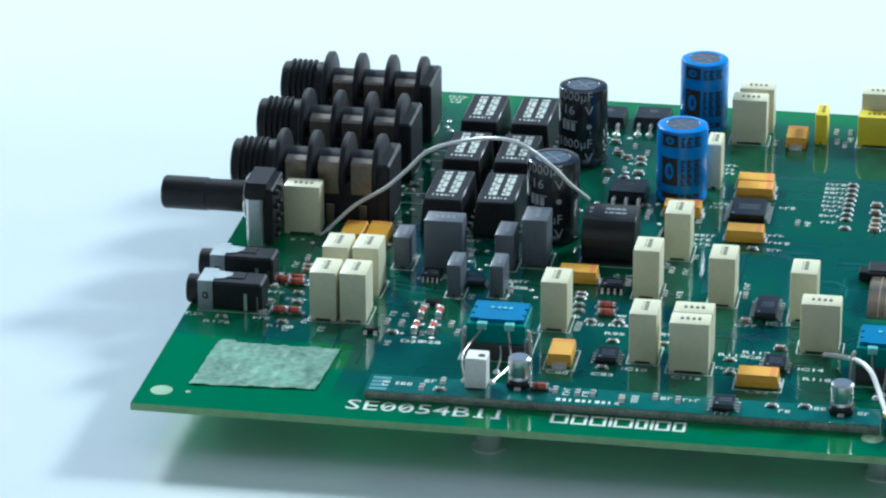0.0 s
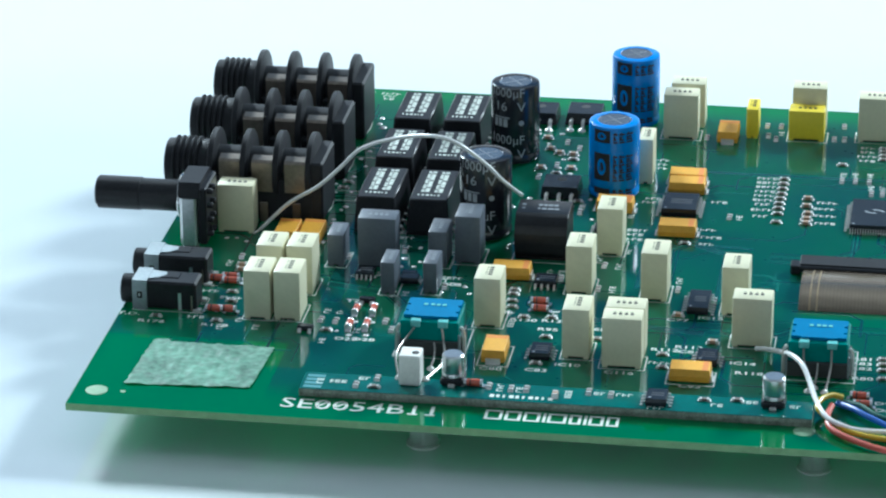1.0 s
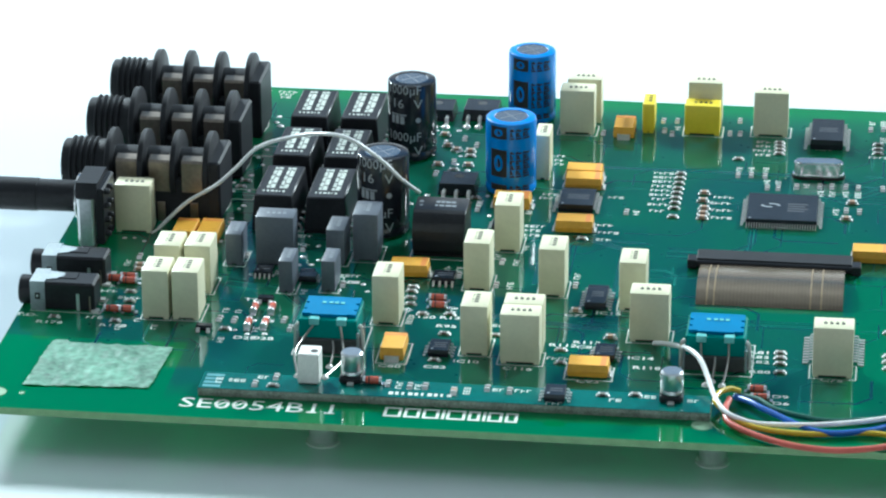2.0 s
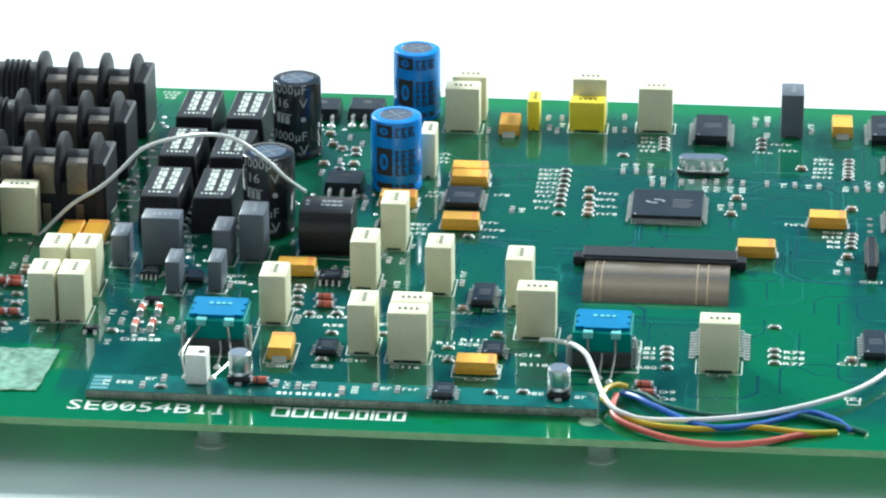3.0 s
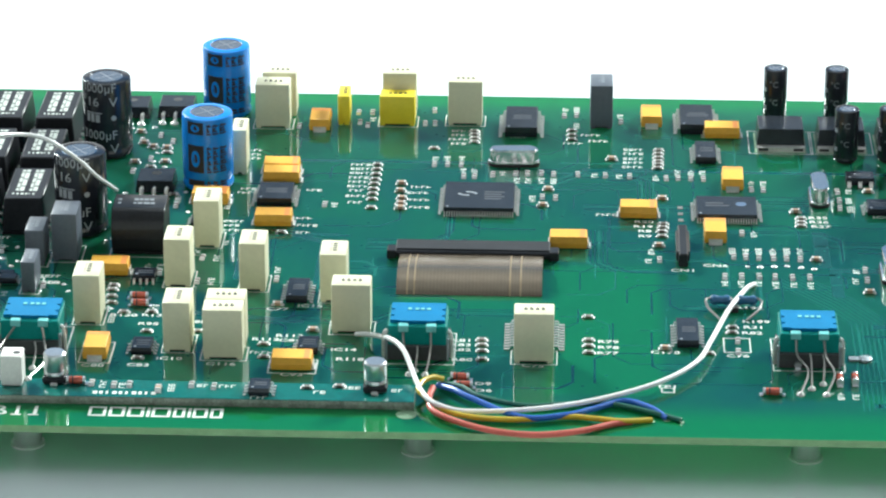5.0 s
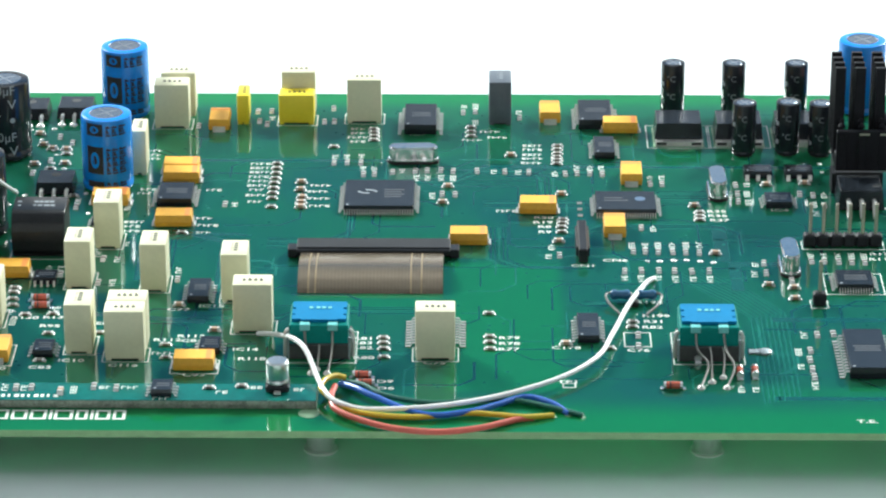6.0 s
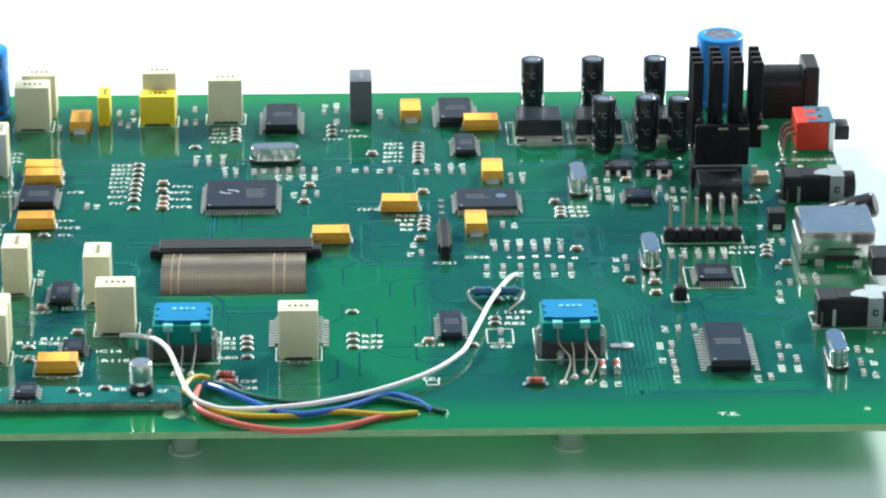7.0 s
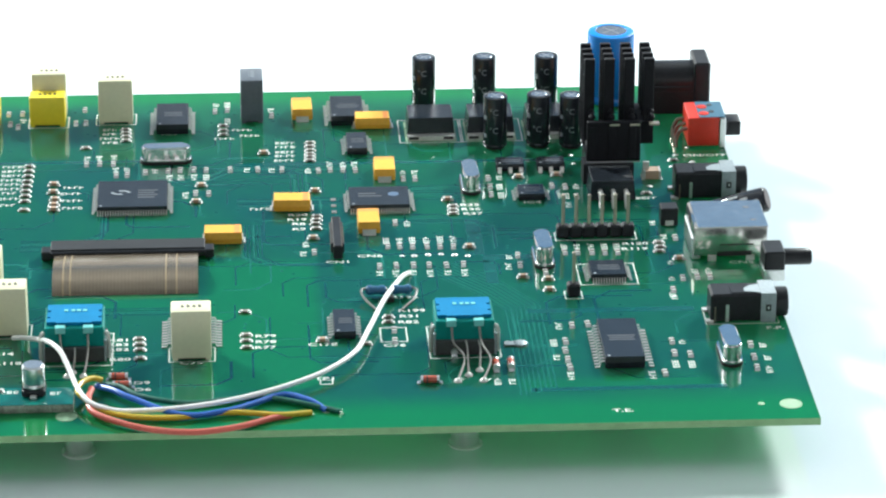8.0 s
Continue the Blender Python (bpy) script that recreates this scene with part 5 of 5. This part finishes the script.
ceramics([(123.2, 114.7), (123.2, 110.7), (123.7, 106.7), (123.6, 103.9), (123.6, 101.6), (152.8, 112.9), (151.8, 104.3), (175.6, 108.9), (201.9, 103.0), (204.7, 78.9), (174.6, 84.6), (217.0, 114.3), (224.8, 115.1), (244.6, 71.1), (213.9, 63.7), (218.6, 62.4), (218.4, 57.4), (175.0, 36.6), (103.1, 53.3), (110.5, 42.0), (18.1, 65.3), (18.4, 63.0), (67.4, 141.2), (61.3, 143.2), (68.8, 135.0), (70.9, 132.8), (73.8, 132.4), (68.1, 124.1), (74.3, 124.5)])
resistors_x([(137.0, 144.6), (137.1, 142.7), (137.2, 140.6), (137.2, 138.4), (117.8, 124.9), (117.8, 122.3), (117.8, 119.6), (117.8, 116.8), (117.7, 114.3), (117.7, 111.6), (117.7, 109.0), (117.7, 106.2), (117.8, 101.7), (175.3, 135.3), (175.2, 133.3), (175.2, 131.1), (175.1, 129.0), (175.1, 127.3), (175.0, 125.4), (202.8, 99.6), (202.7, 97.6), (202.6, 95.8), (175.6, 95.6), (175.5, 93.8), (175.3, 91.8), (175.3, 89.4), (242.0, 104.4), (241.6, 79.2), (241.6, 77.0), (241.2, 74.9), (187.5, 46.5), (187.4, 44.3), (182.9, 34.8), (141.6, 38.9), (141.7, 36.7), (141.8, 34.2), (141.9, 30.5), (161.0, 50.1), (161.1, 39.7), (161.1, 37.2)])
resistors_x([(161.2, 34.3), (80.1, 40.3), (79.8, 28.5), (74.9, 48.7), (80.0, 49.1), (71.5, 61.0), (71.5, 59.0), (71.7, 55.9), (72.1, 53.0), (89.5, 40.6), (102.0, 35.6), (102.5, 30.0), (39.7, 37.7), (7.2, 39.4), (18.8, 38.9), (18.9, 52.6), (19.6, 48.3), (101.0, 88.3), (157.4, 145.9), (157.4, 143.3), (157.4, 140.9)])
resistors_y([(129.4, 125.5), (132.1, 125.7), (134.9, 125.6), (135.6, 119.2), (137.8, 119.3), (141.5, 120.5), (146.1, 121.1), (148.5, 121.3), (151.3, 121.5), (153.8, 121.1), (151.7, 108.8), (154.3, 108.5), (112.8, 149.0), (114.5, 147.3), (126.5, 148.8), (128.6, 149.0), (112.2, 154.7), (115.1, 154.9), (128.2, 156.6), (158.7, 121.2), (164.3, 121.0), (169.2, 120.7), (176.6, 119.8), (179.0, 120.2), (181.6, 120.1), (184.1, 119.8), (193.6, 114.6), (196.0, 114.5), (174.6, 77.7), (190.9, 91.6), (188.9, 79.9), (191.2, 79.8), (193.7, 79.6), (196.5, 79.5), (199.0, 79.4), (201.6, 79.2), (186.9, 70.1), (190.1, 70.4), (193.4, 70.4), (196.4, 70.3)])
resistors_y([(199.7, 70.1), (203.0, 70.4), (210.8, 114.0), (210.9, 109.4), (210.8, 105.4), (223.4, 109.4), (226.0, 108.7), (227.8, 103.4), (222.9, 75.3), (225.4, 75.2), (228.1, 75.1), (230.6, 74.9), (233.1, 74.8), (245.0, 81.4), (244.2, 61.8), (213.7, 74.2), (213.8, 69.5), (218.4, 65.9), (221.1, 41.0), (224.1, 41.5), (219.3, 34.1), (218.9, 30.1), (219.0, 26.1), (219.1, 22.8), (238.7, 33.2), (238.6, 28.0), (241.4, 27.3), (235.9, 19.7), (247.0, 62.2), (249.4, 62.1), (241.7, 56.3), (252.9, 31.0), (252.8, 25.6), (252.7, 21.0), (188.3, 40.6), (188.2, 35.8), (76.8, 67.4), (79.5, 67.6), (87.0, 63.7), (101.9, 65.4)])
resistors_y([(37.9, 42.2), (40.7, 42.0), (71.2, 126.1), (68.3, 119.3), (100.2, 146.2), (74.7, 136.1), (68.1, 101.0), (79.0, 101.3), (64.9, 101.9), (86.9, 75.1), (108.5, 103.0), (155.7, 154.5), (158.3, 155.1), (167.6, 151.5)])
solder_blobs([(191.4, 75.3), (193.8, 75.2), (196.5, 75.6), (199.0, 75.8), (201.6, 75.3), (204.1, 74.7), (44.3, 42.2), (47.4, 42.3), (44.1, 36.1), (47.3, 36.5), (61.9, 61.4), (57.9, 58.1), (50.8, 69.6), (48.3, 69.3), (32.2, 142.7), (41.8, 144.3), (42.0, 133.5), (41.2, 123.4), (42.0, 109.1), (43.3, 150.4), (53.3, 144.3), (53.3, 141.7), (65.4, 143.8), (71.1, 132.2), (68.5, 125.0), (68.4, 120.7), (71.8, 124.9), (74.4, 125.9), (63.7, 109.2), (64.4, 105.8), (65.5, 102.6), (67.9, 104.1), (78.9, 104.8), (30.4, 130.3), (31.8, 128.7), (30.8, 124.2), (32.4, 120.1), (38.8, 100.4), (41.8, 99.1), (40.2, 99.7)])
solder_blobs([(32.4, 97.8), (31.8, 96.0), (28.9, 88.6), (31.4, 89.1), (31.2, 79.0), (50.6, 78.9), (48.4, 73.2)])
diodes_x([(193.6, 17.8), (138.2, 21.8), (138.9, 18.4), (77.0, 55.3), (77.5, 51.9), (17.4, 58.6), (17.8, 56.6), (17.5, 43.2), (19.9, 43.3)])
diodes_y([(205.8, 23.6), (208.5, 23.9), (198.6, 30.6), (43.7, 46.5), (46.9, 46.9), (43.7, 39.5), (46.8, 39.9)])
small_transistors([(45.0, 51.3), (35.9, 37.2), (50.7, 64.8)])
unread_text_x([(133.7, 145.0), (133.7, 142.6), (133.8, 140.1), (133.9, 137.7), (114.4, 125.0), (114.4, 122.7), (114.4, 120.4), (114.4, 117.9), (114.4, 115.6), (114.4, 113.2), (114.4, 110.9), (114.4, 108.0), (114.4, 104.6), (127.2, 113.3), (126.7, 110.1), (127.2, 106.4), (127.3, 102.5), (170.1, 135.7), (170.1, 133.5), (170.0, 130.6), (170.0, 128.5), (169.8, 126.0), (164.5, 100.2), (241.7, 102.2), (89.0, 45.2), (101.8, 32.0), (58.8, 65.1), (47.3, 86.1), (46.6, 83.6), (47.4, 79.3), (58.8, 62.2), (91.6, 132.1), (91.4, 129.7), (91.6, 127.6), (91.2, 93.8), (91.0, 91.6), (91.1, 89.2), (92.6, 110.9), (92.6, 108.8), (104.4, 95.9)])
unread_text_x([(105.8, 92.2), (105.2, 88.6), (105.8, 110.7), (161.3, 143.6), (162.9, 140.3), (157.6, 138.8)])
unread_text_y([(129.5, 129.1), (131.9, 129.3), (134.9, 129.5), (135.4, 122.7), (137.7, 122.8), (143.4, 121.5), (146.4, 117.6), (148.7, 117.8), (151.4, 117.8), (153.8, 117.6), (149.7, 108.1), (115.4, 151.1), (162.1, 121.1), (167.1, 120.8), (179.0, 123.4), (181.7, 123.3), (184.0, 123.5), (174.5, 120.2), (193.7, 118.4), (196.1, 118.2), (173.1, 82.0), (172.5, 77.3), (193.2, 91.5), (188.7, 82.9), (191.3, 82.9), (193.8, 83.0), (196.5, 83.0), (199.2, 83.2), (201.8, 83.3), (186.8, 67.1), (189.9, 66.9), (193.2, 67.2), (196.4, 66.6), (199.8, 66.8), (203.0, 66.7), (213.1, 114.5), (212.8, 109.6), (212.8, 105.1), (228.2, 109.1), (225.9, 99.6)])
unread_text_y([(225.8, 104.1), (223.0, 78.5), (225.5, 78.4), (228.2, 78.2), (230.8, 78.1), (233.2, 78.0), (242.9, 82.3), (242.8, 69.6), (242.1, 61.9), (212.0, 73.8), (211.6, 69.3), (218.7, 41.2), (217.1, 33.7), (217.1, 27.4), (219.0, 19.4), (240.6, 33.1), (238.3, 23.5), (241.2, 23.3), (233.6, 19.2), (246.9, 65.4), (249.5, 65.2), (241.6, 53.2), (255.1, 30.9), (255.2, 25.4), (254.8, 20.4), (205.7, 17.8), (208.3, 17.6), (80.5, 51.6), (89.6, 63.9), (101.8, 70.0), (38.3, 46.4), (40.7, 46.3), (39.7, 33.0), (15.5, 66.5), (22.8, 40.2), (91.1, 121.0), (67.8, 104.4), (79.0, 104.7), (89.6, 75.3), (76.9, 70.6)])
unread_text_y([(79.2, 70.8), (89.2, 101.5), (90.6, 82.8), (110.4, 103.1), (155.9, 158.6), (158.3, 158.6), (167.5, 155.0), (158.3, 149.0)])
solder_blobs([(12.3, 78.6), (14.2, 78.9), (1.9, 70.7), (16.4, 77.5), (28.5, 90.5), (31.2, 90.9), (60.8, 75.7), (63.2, 58.1), (51.7, 72.0), (41.6, 37.7), (28.2, 109.8), (29.4, 112.5), (31.1, 114.1), (29.0, 105.2), (32.1, 105.7), (31.1, 148.1), (31.1, 144.7), (41.0, 127.3), (39.3, 147.1), (46.4, 135.5), (55.7, 94.4), (61.6, 110.7), (62.1, 106.7)])
resistors_x([(30.1, 107.6), (30.6, 110.8)])
resistors_y([(17.2, 69.6), (37.7, 72.4), (49.9, 43.0), (51.6, 39.4), (47.9, 77.0), (58.2, 60.5)])
diodes_x([(14.9, 57.4)])
unread_text_x([(13.4, 55.2), (14.3, 52.6), (14.6, 40.3), (19.2, 49.9), (70.9, 50.5)])
unread_text_y([(14.7, 47.0), (20.0, 36.2), (26.5, 37.3), (45.3, 38.4), (45.0, 65.2), (48.9, 56.2), (51.3, 56.6), (72.9, 45.6), (25.6, 118.9), (55.8, 72.6)])
solder_blobs([(68.1, 138.2), (71.4, 118.0), (70.0, 144.3), (74.4, 122.0), (72.1, 129.7), (68.1, 107.5), (81.7, 98.2), (80.2, 108.6), (65.5, 135.6), (65.0, 132.3)])
resistors_x([(71.6, 121.7), (74.1, 129.9), (77.9, 106.9)])
resistors_y([(71.8, 139.5), (75.6, 153.2)])
unread_text_x([(70.0, 84.1), (85.9, 134.2), (86.6, 131.1), (86.6, 127.9)])
unread_text_y([(84.4, 99.9), (85.7, 77.8), (77.7, 108.4)])
solder_blobs([(253.1, 129.1), (243.1, 108.4), (248.3, 103.6), (248.6, 118.9), (250.3, 125.1), (253.3, 121.2), (239.0, 117.8), (254.5, 117.0), (228.7, 126.1), (228.9, 121.4), (215.4, 119.0), (216.3, 123.6)])
resistors_x([(249.5, 122.0)])
unread_text_y([(241.4, 54.8), (241.5, 89.3)])


def outline(points, w=0.22):
    """A printed line through the points."""
    bm = None
    for (ax, ay), (bx, by) in zip(points, points[1:]):
        d = Vector((bx - ax, by - ay))
        n = Vector((-d.y, d.x)).normalized() * w / 2
        bm = prism([(ax - n.x, ay - n.y), (bx - n.x, by - n.y), (bx + n.x, by + n.y), (ax + n.x, ay + n.y)], 0, 0.02, bm=bm)
    legend(bm, 0, 0, 0).name = "printed_outline"


for dy in (0.0, 23.0, 44.5):
    outline([(26.3, 87.4 + dy), (26.3, 93.1 + dy), (26.5, 104.8 + dy), (28.1, 104.8 + dy), (29.3, 101.6 + dy), (29.7, 97.6 + dy), (29.3, 94.2 + dy), (26.3, 93.1 + dy)])
printed('C83', 80.1, 25.8)
printed('IC10', 85.5, 28.8)
printed('C116', 95.0, 26.8)
printed('C80', 72.0, 25.3)
printed('C93', 108.0, 22.8)
printed('R130', 75.0, 47.6)
printed('R13', 80.2, 47.8)
printed('R95', 80.0, 43.9)
printed('C77', 103.2, 51.6)
printed('R112', 102.2, 37.9)
printed('R113', 106.4, 39.6)
printed('C86', 106.7, 37.6)
printed('R79', 164.7, 39.4)
printed('R78', 164.7, 36.9)
printed('R77', 164.6, 34.4)
printed('C178', 175.0, 35.2)
printed('C75', 151.1, 28.4)
printed('D9', 142.4, 20.4)
printed('D6', 142.6, 17.6)
printed('R81', 137.8, 38.9)
printed('R83', 137.8, 36.9)
printed('R82', 137.9, 34.8)
printed('R80', 138.3, 30.5)
printed('CN1', 178.9, 73.0)
printed('CN6', 185.3, 75.6)
printed('R20', 171.9, 96.9)
printed('R19', 171.7, 94.5)
printed('R8', 172.0, 92.2)
printed('R9', 172.0, 89.6)
printed('R35', 206.2, 100.4)
printed('R36', 206.3, 98.2)
printed('R37', 206.6, 95.9)
printed('T.E.', 226.8, 4.8)
printed('F.F.', 258.5, 38.4)
printed('R199', 192.0, 49.5)
printed('R31', 191.3, 47.0)
printed('R82', 191.1, 44.4)
printed('R192', 191.0, 55.7)
printed('C76', 188.1, 34.2)
printed('TP1', 174.8, 20.5)
printed('R176', 6.8, 37.3)
printed('R178', 18.8, 37.1)
printed('T.D.', 1.8, 40.2)
printed('D29', 44.0, 34.4)
printed('D28', 47.2, 34.6)
printed('T7', 42.2, 51.8)
printed('IC23', 51.2, 62.5)
printed('R204', 58.7, 62.1)
printed('C171', 42.0, 63.6)
printed('C188', 31.3, 41.7)
printed('IC4', 218.8, 101.2)
printed('R120', 237.0, 79.2)
printed('R119', 236.6, 76.6)
printed('IC15', 109.2, 53.3)
printed('IC14', 116.7, 33.9)
printed('R118', 118.1, 29.8)
printed('IC5', 139.0, 99.2)
printed('ON/OFF', 256.3, 124.8)
printed('CN5', 256.4, 69.1)
printed('IC9', 146.3, 142.1)
copy_thing(BIGCER, place(244.0, 113.2, 0, 0))
for x, y in ((73.4, 14.2), (77.4, 13.6), (80.1, 13.8), (91.1, 14.2), (95.1, 13.6), (50.0, 11.4), (53.3, 14.6)):
    copy_thing(RES, place(x, y, 1.6, 90))
for x, y in ((111.5, 13.9), (117.2, 14.6), (53.3, 11.0), (70.8, 15.2)):
    copy_thing(RES, place(x, y, 1.6, 0))
copy_thing(CER, place(85.4, 12.0, 1.6, 90))
for k, (x, y, turn) in enumerate(((43.4, 12.4, 90), (46.6, 12.6, 0), (51.0, 14.4, 0), (75.4, 14.0, 90), (78.8, 13.6, 90), (87.6, 13.0, 90), (93.0, 14.0, 0), (97.4, 14.0, 0), (113.8, 12.2, 0), (119.4, 14.2, 0), (127.4, 13.4, 0), (103.3, 9.6, 0))):
    ob = new("printed_legend", variants[2 + k % 2][k % 4].data)
    ob.parent = strip
    ob.matrix_basis = pose(x * MM, y * MM, 1.612 * MM, 0, 0, turn)
bm = None
for k in range(10):
    bm = box(74.0 + k * 1.15, 10.0, 1.612, 74.8 + k * 1.15 - 0.2 * (k % 3), 11.1, 1.632, bm=bm)
part("printed_legend", bm, SILK, strip, "white printed legend")
bm = None
for k in range(4):
    bm = box(40.8, 9.4 + k * 1.5, 1.612, 44.0, 10.4 + k * 1.5, 1.625, bm=bm)
part("contact_stripe", bm, material("pale_stripe", (0.10, 0.28, 0.30), 0.3), strip, "pale contact stripes")

# a pair of blue resistors with looped leads, by the white wire's end
c = thing("resistor", 188.0, 56.4, 0, 0, "pair of blue resistors with looped bare leads", "resistor")
part("blue_body", lathe([(0.5, -4.4), (0.95, -3.9), (0.95, -3.3), (0.78, -3.0), (0.78, -1.8), (0.95, -1.5), (0.95, -0.9), (0.5, -0.5)], 18, "X", (0, 0, 1.3)), BLUERES, c, smooth=True)
part("blue_body", lathe([(0.5, 0.5), (0.95, 0.9), (0.95, 1.5), (0.78, 1.8), (0.78, 3.0), (0.95, 3.3), (0.95, 3.9), (0.5, 4.4)], 18, "X", (0, 0, 1.3)), BLUERES, c, smooth=True)
part("lead_wire", tube([(-4.2, 0, 1.7), (-5.2, -1.0, 1.6), (-4.6, -3.4, 1.0), (-2.6, -6.6, 0.2)], 0.25, 7, 6), LEADWIRE, c, "bare lead", smooth=True)
part("lead_wire", tube([(4.2, 0, 1.7), (5.2, -1.0, 1.6), (4.4, -4.0, 1.0), (2.2, -6.8, 0.2)], 0.25, 7, 6), LEADWIRE, c, smooth=True)
part("lead_wire", tube([(-0.6, 0, 1.7), (0, -0.6, 1.2), (0.6, 0, 1.7)], 0.25, 7, 5), LEADWIRE, c)
part("sleeve", box(-0.9, -3.4, 0.1, 0.9, -1.8, 1.2, 0.2), INK, c)

c = thing("inductor", 244.6, 89.0, 0, 0, "small black square inductor", "inductor")
part("case", box(-1.7, -1.7, 0.1, 1.7, 1.7, 3.8, 0.2), BLACK, c)
part("terminal", box(-0.8, -1.85, 0.3, 0.8, -1.65, 1.3), TIN, c)


# copper traces seen through the mask
def traces(name, paths, mat, label):
    bm = bmesh.new()
    for pts, w in paths:
        for (ax, ay), (bx, by) in zip(pts, pts[1:]):
            d = Vector((bx - ax, by - ay))
            if d.length < 1e-6:
                continue
            d.normalize()
            nx, ny = -d.y * w / 2, d.x * w / 2
            ex, ey = d.x * w * 0.3, d.y * w * 0.3
            q = [(ax + nx - ex, ay + ny - ey), (ax - nx - ex, ay - ny - ey), (bx - nx + ex, by - ny + ey), (bx + nx + ex, by + ny + ey)]
            z = 0.004 + 0.0002 * (len(bm.faces) % 17)
            bm.faces.new([bm.verts.new((x, y, z)) for x, y in q])
    ob = part(name, bm, mat, board, label)
    return tagged(ob, kind="stuff")


def bundle(count, pitch, w, legs, x, y):
    """Parallel traces that turn together; legs: (dx, dy) in turn. They spread across their first leg."""
    d = Vector(legs[0]).normalized()
    out = []
    for k in range(count):
        off = (k - count / 2) * pitch
        px, py = x - d.y * off, y + d.x * off
        pts = [(px, py)]
        for j, (dx, dy) in enumerate(legs):
            cut = off * 0.41 if 0 < j < len(legs) - 1 else 0
            n = math.hypot(dx, dy)
            px, py = px + dx * (1 + cut / n), py + dy * (1 + cut / n)
            pts.append((px, py))
        out.append((pts, w))
    return out


rng = random.Random(5)
lines = []
fan = bundle(8, 0.95, 0.26, [(9, -11), (5.2, -9), (0, -37)], 199.0, 70.0)
lines += bundle(6, 0.8, 0.3, [(0, -16), (4, -4), (12, 0)], 163.0, 92.0)
lines += bundle(5, 0.9, 0.3, [(30, 0), (5, 5), (18, 0)], 160.0, 104.0)
lines += bundle(7, 0.8, 0.3, [(12, 0), (4, 4), (0, 14)], 118.0, 84.0)
lines += bundle(4, 0.9, 0.3, [(22, 0), (4, -4), (0, -10)], 184.0, 93.0)
lines += bundle(5, 0.9, 0.35, [(0, 15), (3, 3), (12, 0)], 98.0, 70.0)
lines += bundle(5, 0.8, 0.3, [(18, 0), (4, 4), (10, 0)], 104.0, 47.5)
lines += bundle(4, 0.9, 0.3, [(16, 0), (3, -3), (0, -8)], 132.0, 52.0)
lines += bundle(5, 0.8, 0.3, [(0, 14), (-4, 4), (-14, 0)], 172.0, 104.0)
lines += bundle(6, 0.8, 0.3, [(10, 0), (6, 6), (22, 0)], 144.0, 117.0)
lines += bundle(4, 1.0, 0.3, [(24, 0), (3, 3), (8, 0)], 205.0, 87.0)
lines += bundle(5, 0.8, 0.3, [(12, -3), (4, -6), (0, -12)], 36.0, 60.0)
for k in range(230):
    x, y = rng.uniform(12, 245), rng.uniform(14, 152)
    dx, dy = rng.choice(((1, 0), (0, 1), (-1, 0), (0, -1)))
    a, b, s = rng.uniform(4, 16), rng.uniform(1.5, 4), rng.choice((-1, 1))
    mid = (x + dx * a, y + dy * a)
    turn = (mid[0] + (dx + s * dy) * b, mid[1] + (dy + s * dx) * b)
    end = (turn[0] + s * dy * a * 0.7, turn[1] + s * dx * a * 0.7)
    if all(8 < p[0] < 253 and 17 < p[1] < 157 for p in (mid, turn, end)):
        lines.append(([(x, y), mid, turn, end], rng.choice((0.28, 0.28, 0.4, 0.6))))
traces("thin_trace", fan + lines[0::3], TRACE_LIGHT, "pale green traces under the mask")
traces("dark_trace", lines[1::3] + lines[2::3], TRACE, "blue-green traces under the mask")
broad = [([(95.0, 82.0), (95.0, 66.0)], 3.0), ([(110.0, 62.0), (110.0, 84.0), (100, 90)], 2.2), ([(38, 52), (38, 84)], 4.0), ([(206, 76), (206, 92)], 3.0), ([(208, 62), (208, 74), (216, 74)], 2.4),
         ([(214, 48), (244, 48)], 2.0), ([(60, 17.5), (126, 17.5)], 1.6), ([(160, 124), (240, 124)], 1.4), ([(96, 127), (140, 127)], 1.6), ([(212, 14), (246, 14)], 1.6), ([(84, 50), (108, 46)], 2.0)]
traces("broad_trace", broad, material("broad_copper_under_mask", (0.002, 0.068, 0.056), 0.17), "broad blue-green copper under the mask")
bm = bmesh.new()
for k in range(430):
    x, y = rng.uniform(10, 250), rng.uniform(18, 156)
    bm2 = [bm.verts.new((x + 0.32 * math.cos(a), y + 0.32 * math.sin(a), 0.009)) for a in [j * math.pi / 4 for j in range(8)]]
    bm.faces.new(bm2)
tagged(part("via", bm, TRACE_LIGHT, board, "tiny pale vias under the mask"), kind="stuff")

# the pattern pieces themselves become parts of the place
RES.matrix_basis = place(129.0, 134.5, 0, 0)
CER.matrix_basis = place(165.6, 130.0, 0, 0)
DIO.matrix_basis = place(70.6, 14.0, 1.6, 0)
BIGCER.matrix_basis = place(82.5, 126.0, 0, 90)
